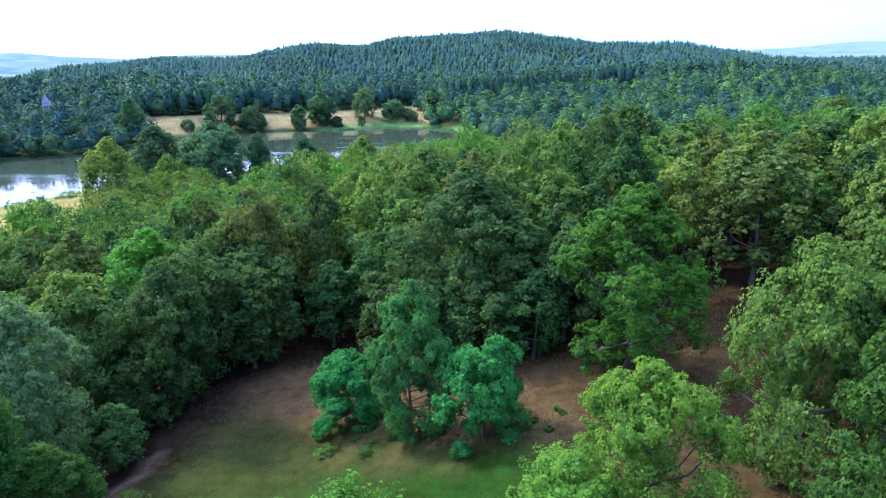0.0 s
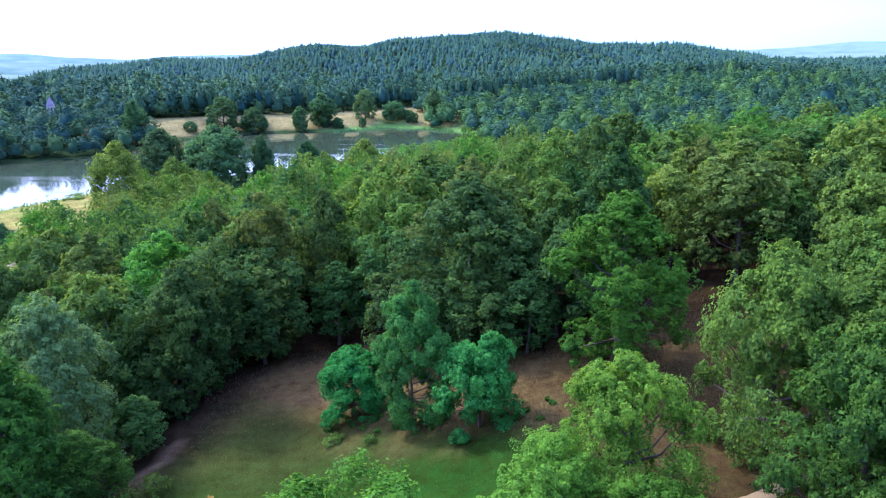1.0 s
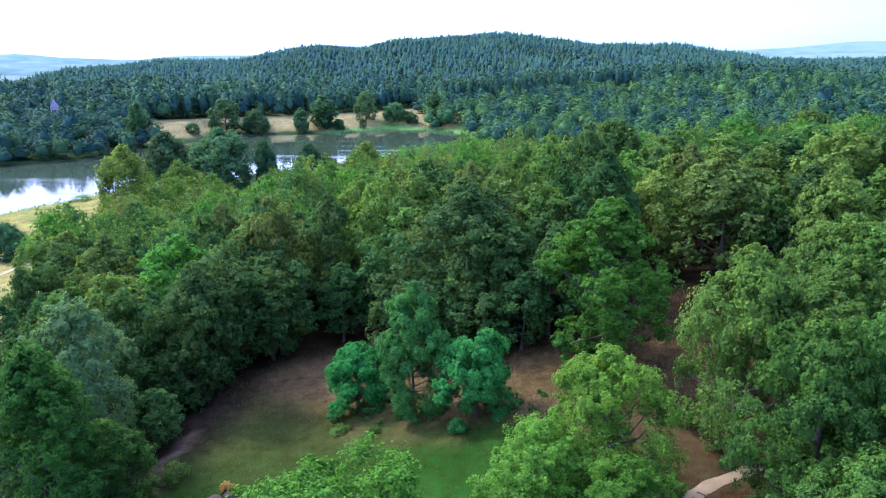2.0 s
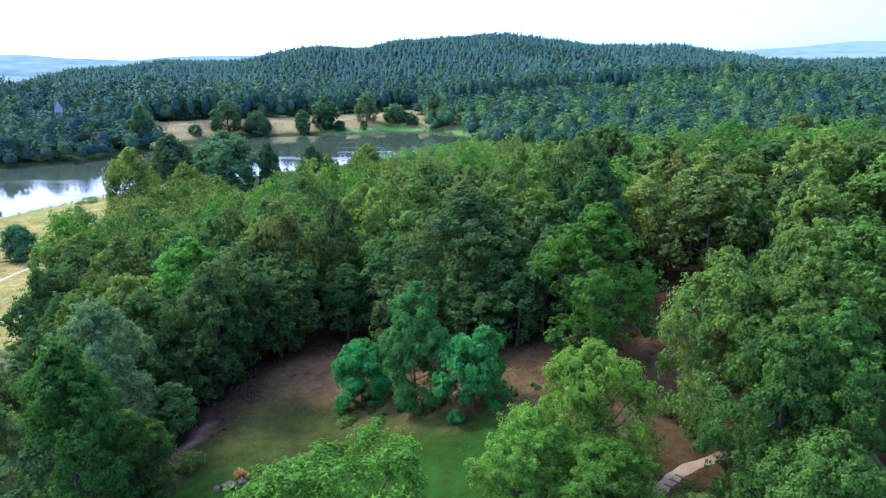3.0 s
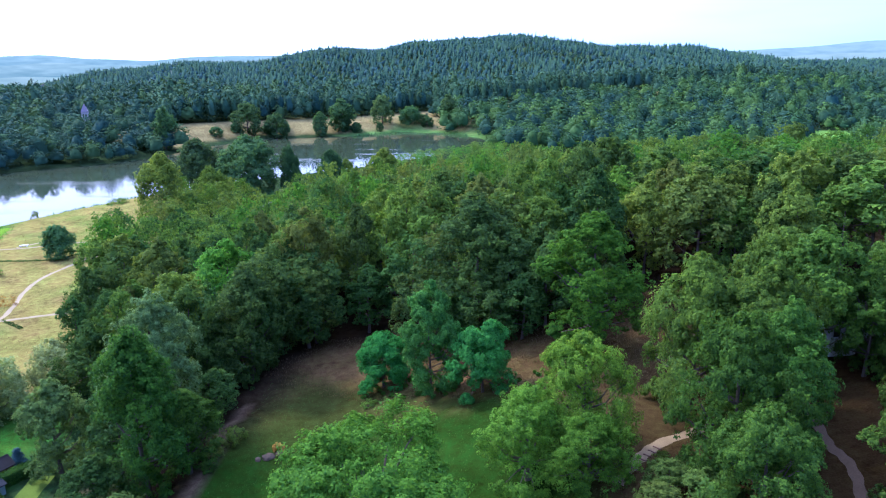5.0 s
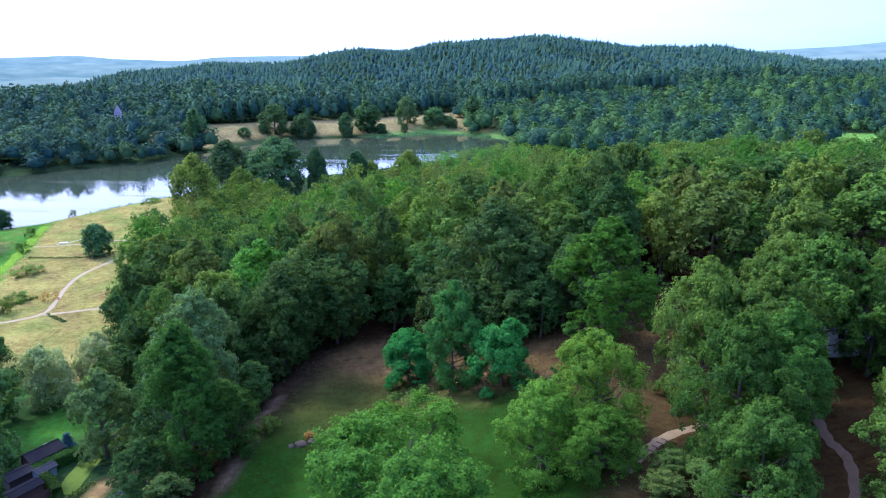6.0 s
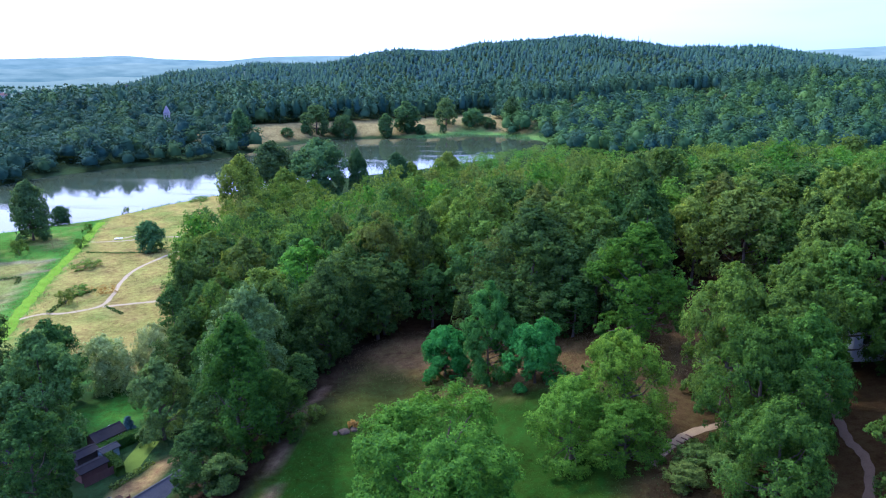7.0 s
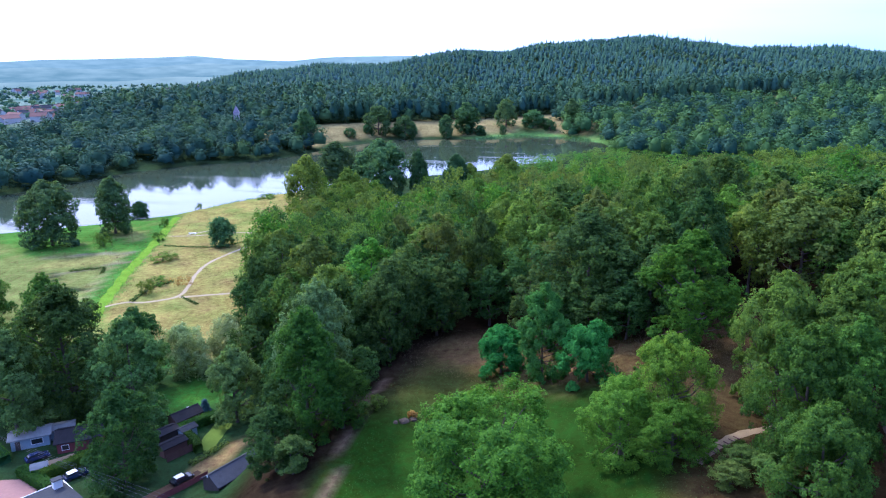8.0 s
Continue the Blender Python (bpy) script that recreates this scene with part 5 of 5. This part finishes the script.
rs = np.random.default_rng(8)
for i_ in range(22):
    x_, y_ = rs.uniform(-16, 14), rs.uniform(69, 77)
    shrub(x_, y_ - 0.4 * x_, rs.uniform(0.25, 0.5), rs.uniform(0.3, 0.7), LEAF["oak"], "low tuft of green weeds on the dry bank", 20 + i_)


def tufts(name, n, area, leaf, size, seed, label, keep=None):
    """Rough grass: upright blades in one sheet of stuff."""
    rng = np.random.default_rng(seed)
    x, y = rng.uniform(area[0], area[1], n), rng.uniform(area[2], area[3], n)
    if keep is not None:
        k = keep(x, y)
        x, y = x[k], y[k]
    z = land(x, y)
    w = rng.uniform(0, 6.28, len(x))
    h = size * rng.uniform(0.5, 1.4, len(x))
    dx, dy = np.cos(w) * h * 0.28, np.sin(w) * h * 0.28
    tip = rng.normal(0, 0.3, (len(x), 2)) * h[:, None]
    v = np.stack([np.stack([x - dx, y - dy, z - 0.02], 1), np.stack([x + dx, y + dy, z - 0.02], 1), np.stack([x + tip[:, 0], y + tip[:, 1], z + h], 1)], 1).reshape(-1, 3)
    ob = new(name, mesh_from(name, v, np.arange(len(v)).reshape(-1, 3), [leaf], rng.uniform(0, 0.8, len(x)).repeat(3)))
    return tagged(ob, label, "grass", kind="stuff")


DRYGRASS = leafy("dry_grass", (0.11, 0.085, 0.042), (0.19, 0.14, 0.072), 0.2, 0.6)
GREENGRASS = leafy("green_grass", (0.035, 0.085, 0.018), (0.085, 0.16, 0.03), 0.2, 0.6)
on_bank = lambda x, y: (y > 72 - 0.5 * (x + 5) + 3 * ripple(x, y, 9, 0.4)) & (y < np.interp(x, *FRONT) + 3) & (ripple(x, y, 4, 1.0) > -0.35)
tufts("rough_grass", 26000, (-36, 42, 58, 106), DRYGRASS, 0.2, 31, "dry straw coloured grass on the bank", on_bank)
tufts("rough_grass", 9000, (-34, 20, 30, 88), GREENGRASS, 0.16, 32, "short green lawn grass", lambda x, y: ~on_bank(x, y))
tufts("meadow_grass", 12000, (-215, -105, 118, 300), DRYGRASS, 0.35, 33, "pale dry meadow grass",
      lambda x, y: (x < np.interp(y, *EDGE)) & (outline_distance(LAKE, x, y) > 3) & (ripple(x, y, 8, 1.0) > 0.0))
reed_at = lambda pts, w: (lambda x, y: between(x, y, pts, w) > 0.5)
tufts("reed_bed", 9000, (-110, 10, 655, 725), REED, 2.4, 34, "pale green reeds along the far lake shore", reed_at([(-100, 664), (-60, 700), (-20, 692), (8, 660)], 9))
tufts("reed_bed", 5000, (-215, -140, 285, 370), REED, 1.3, 35, "green reeds fringing the lake shore", reed_at([(-198, 293), (-182, 328), (-152, 364)], 2.2))
tufts("reed_bed", 5000, (-300, -196, 205, 290), REED, 0.9, 36, "green reeds fringing the lake shore", reed_at([(-280, 210), (-236, 238), (-209, 266)], 2.0))

# ---- meadow ----
strip("ditch_grass", DITCH, 3.6, plain("lush_grass", (0.125, 0.22, 0.012), 0.95, var=0.5, scale=0.25, fine=3, bump=0.6, spec=0.0), "bright green lush grass along a wet ditch", 0.12, uneven=0.3, category="grass")
tufts("lush_grass", 5000, (-210, -135, 115, 265), leafy("lush_blades", (0.06, 0.2, 0.02), (0.12, 0.34, 0.03), 0.3, 0.6), 0.5, 37, "lush green grass blades along the ditch",
      lambda x, y: between(x, y, DITCH, 4.2) > 0.4)
slab = thing("stone_bench", -170, 227.5, land1(-170, 227.5), 25, "pale stone bench beside the meadow path", "bench")
part("seat", boxes("seat", WHITEWALL, (-1.6, 1.6, -0.5, 0.5, 0.45, 0.65), bevel=0.04), slab)
part("leg", boxes("leg", WHITEWALL, (-1.3, -0.9, -0.4, 0.4, -0.2, 0.45), bevel=0.03), slab)
part("leg", boxes("leg", WHITEWALL, (0.9, 1.3, -0.4, 0.4, -0.2, 0.45), bevel=0.03), slab)
hedge([(-171, 206), (-158, 206.5), (-149, 209), (-139, 219)], 0.7, 0.45, "low dark hedge across the meadow", "dark", 2)
hedge([(-184, 165.7), (-179, 169), (-173.5, 172), (-170, 165)], 1.0, 0.7, "low dark hedge between plots", "dark", 3)
hedge([(-126, 146.9), (-117, 141)], 0.8, 0.6, "short row of low bushes in the meadow", "dark", 4)
hedge([(-139.6, 139), (-141.3, 147), (-142, 157.7), (-138.8, 162)], 1.1, 0.8, "curved row of dark low bushes", "dark", 5)

# ---- gardens below the wood ----
gable("blue_cabin", -105.5, 58.4, 36, 6.8, 4.0, 2.5, 0.5, PALEBLUE, PALEMETAL, "pale blue wooden garden cabin with a light sheet roof", "cabin", 0.5,
      openings=(("f", 1.2, 0.8, 2.0, 1.1, "window"), ("f", -2.2, 0.05, 0.9, 1.95, "door"), ("l", 0.0, 0.7, 1.6, 1.2, "window")))
gable("lean_to", -101.5, 62.5, 36, 4.2, 3.0, 2.3, 0.25, PALEBLUE, PALEMETAL, "small lean to shelter with a pale sheet roof", "shed", 0.4)
gable("brown_house", -95.6, 60.5, 32, 8, 6, 2.6, 1.2, plain("red_brown_boards", (0.16, 0.04, 0.04), 0.8), FELT, "red brown garden house with a dark felt roof", "house", 0.5,
      openings=(("f", -2.5, 0.9, 1.2, 1.0, "window"), ("f", 2.2, 0.05, 0.95, 2.0, "door")))
grey = thing("grey_house", -81, 31.7, land1(-81, 31.7), 60, "large house with a grey sheet roof and white edging", "house")
part("wall", boxes("wall", WHITEWALL, (-7, 7, -7.5, 7.5, -0.3, 4.5)), grey)
groof = part("roof", prism("roof", GREYROOF, [(-8, 4.5), (8, 4.5), (8, 4.75), (0, 5.4), (-8, 4.75)], 15), grey)
part("roof_edge", boxes("roof_edge", WHITECAR, (-7.65, -7.45, -8.1, 8.1, 4.45, 4.85), (7.45, 7.65, -8.1, 8.1, 4.45, 4.85), bevel=0.02), groof)
part("roof_edge", boxes("roof_edge", WHITECAR, (-7.6, 7.6, 8.0, 8.15, 4.45, 4.85), (-7.6, 7.6, -8.15, -8.0, 4.45, 4.9), bevel=0.02), groof)
chim = part("chimney", boxes("chimney", WHITEWALL, (5.4, 6.8, 6.1, 7.1, 4.7, 6.4), bevel=0.03), grey, "white rendered chimney")
part("chimney_cap", boxes("chimney_cap", SLATE, (5.25, 6.95, 5.95, 7.25, 6.4, 6.55), bevel=0.02), chim)
part("roof_vent", boxes("roof_vent", PALEMETAL, (-0.3, 0.3, -0.8, -0.2, 5.3, 6.0), bevel=0.04), grey)
slate_shed = gable("slate_shed", -58.2, 53, 66, 9.2, 4.6, 2.7, 1.5, DARKWOOD, SLATE, "dark wooden shed with a grey slate roof", "shed", 0.4, z=-11.5,
                   openings=(("l", 0.0, 0.05, 1.1, 2.0, "door"), ("f", 2.0, 1.0, 0.9, 0.7, "window")))
part("verge_board", boxes("verge_board", WHITECAR, (-5.2, -5.1, -0.08, 0.08, 3.9, 4.35), bevel=0.01), slate_shed)
cab = gable("garden_cabin", -79.3, 72, 63, 5.8, 3.6, 2.3, 1.0, BROWNWOOD, FELT, "dark brown garden cabin with a felt roof", "cabin", 0.4,
            openings=(("f", -1.4, 0.9, 0.9, 0.8, "window"), ("f", 0.3, 0.05, 0.85, 1.9, "door"), ("f", 1.8, 0.9, 0.9, 0.8, "window")))
part("skylight", boxes("skylight", WHITECAR, (0.8, 1.5, 0.35, 0.75, 3.05, 3.22), bevel=0.02), cab)
gable("tool_shed", -76.2, 67.6, 63, 3.2, 2.2, 2.0, 0.35, PALEBLUE, GREYROOF, "small garden shed with a flat grey roof", "shed", 0.3)
gable("tool_shed", -79.8, 65.6, 63, 4.2, 2.8, 2.1, 0.5, DARKWOOD, FELT, "small dark wooden garden shed", "shed", 0.3)
gable("tool_shed", -75.8, 61.5, 63, 5.0, 2.6, 2.1, 0.4, BROWNWOOD, FELT, "low brown wooden garden shed", "shed", 0.3)
hedge([(-78.3, 67.2), (-76.2, 70.4), (-73.6, 74.6)], 1.9, 2.2, "tall clipped green hedge round a garden", "oak", 6)
hedge([(-75.4, 66.2), (-72.6, 64.2), (-70.2, 61.8)], 1.6, 2.0, "clipped green hedge round a garden", "oak", 7)
hedge([(-93.6, 47.2), (-91.6, 51.2), (-89.4, 56)], 1.8, 2.0, "tall clipped green hedge beside a drive", "bright", 8)
hedge([(-99, 48.5), (-94, 46.5), (-89.5, 44.8)], 2.2, 1.8, "broad clipped green hedge beside the drive", "oak", 9)
hedge([(-110, 54), (-105, 51)], 2.2, 1.7, "broad clipped green hedge beside the cabin", "oak", 10)
hedge([(-69.6, 57.5), (-68.2, 61.5), (-66.4, 66)], 1.2, 0.7, "low ragged hedge beside the garden lawn", "olive", 11)
car(-68.3, 52.6, 61, BLACKCAR, "small black car with a white roof on the drive", WHITECAR)
car(-100, 53.5, 55, BLUECAR, "blue car parked beside the cabin", BLUECAR)
car(-88.4, 49.6, 60, BLUECAR, "dark blue car parked behind the hedge", WHITECAR)
tent = thing("garden_tent", -95.4, 49.0, land1(-95.4, 49.0), 40, "white garden canopy over a seat", "canopy")
part("cover", prism("cover", PALEMETAL, [(-1.3, 1.9), (-0.75, 2.2), (0, 2.35), (0.75, 2.2), (1.3, 1.9), (1.3, 1.84), (0, 2.27), (-1.3, 1.84)], 3.0), tent)
for a_ in (-1.4, 1.4):
    for b_ in (-1.2, 1.2):
        part("post", boxes("post", WHITECAR, (a_ - 0.04, a_ + 0.04, b_ - 0.04, b_ + 0.04, -0.1, 1.9), bevel=0.01), tent)


def fence(x0, y0, x1, y1, h, mat, label):
    L = math.hypot(x1 - x0, y1 - y0)
    f = thing("fence", x0, y0, land1(x0, y0), math.degrees(math.atan2(y1 - y0, x1 - x0)), label, "fence")
    n = max(2, int(L / 2.0))
    for i in range(n + 1):
        u = L * i / n
        zz = land1(x0 + (x1 - x0) * i / n, y0 + (y1 - y0) * i / n) - land1(x0, y0)
        part("post", boxes("post", mat, (u - 0.05, u + 0.05, -0.05, 0.05, zz - 0.2, zz + h + 0.1), bevel=0.01), f)
        if i < n:
            z2 = land1(x0 + (x1 - x0) * (i + 1) / n, y0 + (y1 - y0) * (i + 1) / n) - land1(x0, y0)
            part("panel", boxes("panel", mat, (u + 0.06, u + L / n - 0.06, 0.02, 0.05, min(zz, z2) + 0.05, min(zz, z2) + h), bevel=0.008), f)
    return f


fence(-69, 46, -64.2, 54.6, 1.3, plain("red_fence", (0.17, 0.05, 0.045), 0.85), "red brown boarded fence along the drive")
fence(-74.5, 57.5, -71, 64, 1.6, BROWNWOOD, "brown boarded garden fence")
strip("drive", [(-99.6, 48.6), (-97, 52), (-93.6, 56)], 2.6, GRAVEL, "grey paved drive between the hedges", 0.06)
strip("drive", [(-71.5, 46), (-69.5, 50), (-66.5, 56)], 3.0, EARTH, "earth drive beside a fence", 0.05)
strip("drive", [(-104, 42), (-98, 44), (-92, 42)], 7.0, PAVING, "salmon coloured paved yard", 0.05)
strip("garden_lawn", [(-69.6, 62.5), (-70.4, 67), (-71, 73.5)], 5.2, plain("garden_grass", (0.105, 0.155, 0.020), 0.95, var=0.35, scale=0.4, fine=6, spec=0.0), "bright green mown garden lawn", 0.04, category="lawn")


def wire(p, q, sag, label):
    cu = bpy.data.curves.new("power_line", "CURVE")
    cu.dimensions, cu.bevel_depth, cu.bevel_resolution = "3D", 0.010, 1
    sp = cu.splines.new("POLY")
    sp.points.add(12)
    for i in range(13):
        u = i / 12
        c = Vector(p).lerp(Vector(q), u)
        sp.points[i].co = (c.x, c.y, c.z - sag * 4 * u * (1 - u), 1)
    cu.materials.append(WIRE)
    return tagged(new("power_line", cu), label, "power line", "power lines")


pole = thing("power_pole", -118, 53, land1(-118, 53), 30, "wooden power pole behind the gardens", "pole")
vs_, fs_ = tube([(0, 0, -0.3), (0, 0, 4), (0, 0, 8.5)], [0.16, 0.14, 0.11], 8)
part("mast", mesh_from("mast", vs_, fs_, [BROWNWOOD], smooth_faces=True), pole)
part("crossarm", boxes("crossarm", BROWNWOOD, (-0.9, 0.9, -0.06, 0.06, 7.9, 8.05), bevel=0.01), pole)
for i_ in range(4):
    wire((-118.6 + 0.4 * i_, 53.3 - 0.2 * i_, -4.0), (-52 + 0.9 * i_, 32.5 + 0.9 * i_, -4.2), 0.8, "thin pale overhead power line above the gardens")

# ---- white house under the oaks ----
gable("white_house", 55.8, 64.6, 8, 10, 7.5, 5.2, 2.6, WHITEWALL, FELT, "white rendered house half hidden among the oaks", "house", 0.5,
      openings=(("f", -3.2, 2.9, 1.0, 1.3, "window"), ("f", -0.8, 2.9, 1.0, 1.3, "window"), ("f", 2.2, 2.9, 1.0, 1.3, "window"), ("f", -2.8, 0.8, 1.0, 1.3, "window"),
                ("f", 0.6, 0.05, 1.0, 2.05, "door"), ("l", 0.0, 2.9, 1.0, 1.3, "window")))

# ---- boathouse, chapel ----
gable("boathouse", -88, 290, 20, 8, 6, 3.2, 2.4, DARKWOOD, PALEMETAL, "wooden boathouse with a pale roof near the lake", "boathouse", 0.5, openings=(("f", 0, 0.1, 2, 2, "door"),))
chapel = thing("chapel", -340, 600, land1(-340, 600), 20, "small pale chapel tower with a pointed spire above the trees", "chapel")
part("tower", boxes("tower", plain("chapel_render", (0.40, 0.36, 0.36), 0.85), (-2.8, 2.8, -2.8, 2.8, -1, 16.0), bevel=0.1), chapel)
bm_ = bmesh.new()
bmesh.ops.create_cone(bm_, cap_ends=True, segments=4, radius1=4.4, radius2=0.05, depth=7.5)
bmesh.ops.rotate(bm_, verts=bm_.verts[:], matrix=Matrix.Rotation(radians(45), 3, "Z"))
bmesh.ops.translate(bm_, verts=bm_.verts[:], vec=(0, 0, 16.0 + 3.75))
me_ = bpy.data.meshes.new("spire")
bm_.to_mesh(me_)
bm_.free()
me_.materials.append(plain("spire_slate", (0.22, 0.19, 0.23), 0.6))
part("spire", me_, chapel, "slate covered pointed spire")
for s_ in (-1, 1):
    part("window", boxes("window", GLASS, (-0.5 + s_ * 1.1, 0.5 + s_ * 1.1, -2.86, -2.7, 11.5, 14.2), bevel=0.05), chapel)

# ---- town in the valley ----
rt = random.Random(11)
# town walls and tiles muted: haze over the valley put into their colours
TOWN_WALL = plain("town_render", (0.42, 0.42, 0.42), 0.85, var=0.15)
TOWN_TILE = plain("hazed_tiles", (0.20, 0.115, 0.09), 0.9, var=0.3, spec=0.1)
for i_ in range(125):
    a_ = math.radians(rt.uniform(-50, -29) if i_ < 75 else rt.uniform(-47, -39))
    d_ = rt.uniform(1250, 2250) if i_ < 75 else rt.uniform(860, 1300)
    x_, y_ = d_ * math.sin(a_), d_ * math.cos(a_)
    big = rt.random() < 0.2
    gable("town_house", x_, y_, rt.uniform(0, 180), rt.uniform(11, 18) * (1.8 if big else 1), rt.uniform(9, 12), rt.uniform(5, 8), rt.uniform(3, 5), TOWN_WALL,
          TOWN_TILE if rt.random() < 0.65 else GREYROOF, "distant pale town house with a pitched roof", "house", 0.5, group="town houses in the valley",
          openings=(("f", -2.5, 2.5, 1.4, 1.6, "window"), ("f", 2.5, 2.5, 1.4, 1.6, "window")) if i_ < 25 else ())
town_trees = scatter(-1700, -480, 560, 2300, 32, lambda x, y: (np.abs(x) < 1.25 * y) & (ripple(x, y, 70, 3.0) > 0.0) & (land(x, y) < 8) & ((y > 950) | ~far_keep(x, y)), 9, 9, 16, 5, 10)
massed_wood("valley_trees", town_trees, 81, ("far", "far_light"), boughs=6, subs=3, size=3.0, label="scattered hazy trees round the distant town")

# ---- dead tree ----
def dead_tree(x, y, h, seed, label):
    rng = np.random.default_rng(seed)
    vs, fs = tube([(0, 0, 0), (0.2, 0.1, h * 0.4), (-0.1, 0.2, h * 0.75), (0.1, 0, h)], [0.28, 0.2, 0.12, 0.03], 6)
    t = thing("dead_tree", x, y, land1(x, y) - 0.2, 0, label, "tree")
    part("trunk", mesh_from("trunk", vs, fs, [DEADWOOD], smooth_faces=True), t)
    for i in range(16):
        z0 = h * rng.uniform(0.35, 0.92)
        w, L = rng.uniform(0, 6.28), h * rng.uniform(0.12, 0.26)
        p0, p1 = np.array([0, 0, z0]), np.array([math.cos(w) * L, math.sin(w) * L, z0 + L * rng.uniform(0.2, 0.9)])
        v, f = tube([p0, (p0 + p1) / 2 + rng.normal(0, 0.2, 3), p1], [0.09, 0.06, 0.02], 4)
        for _ in range(4):
            q = p0 + (p1 - p0) * rng.uniform(0.4, 0.95)
            e = q + rng.normal(0, 0.8, 3) + np.array([0, 0, 0.5])
            v2, f2 = tube([q, e], [0.035, 0.012], 3)
            f += [tuple(j + len(v) for j in g) for g in f2]
            v += v2
        part("branch", mesh_from("branch", v, [tuple(g) for g in f], [DEADWOOD]), t)
    return t


dead_tree(16, 104, 21, 4, "bare grey dead tree among the woodland crowns")

# builds of tree that stand nowhere are taken out again
for kind_ in PROTOS:
    if kind_ not in USED:
        for ob_ in (*PROTOS[kind_][0].children, PROTOS[kind_][0]):
            bpy.data.objects.remove(ob_)
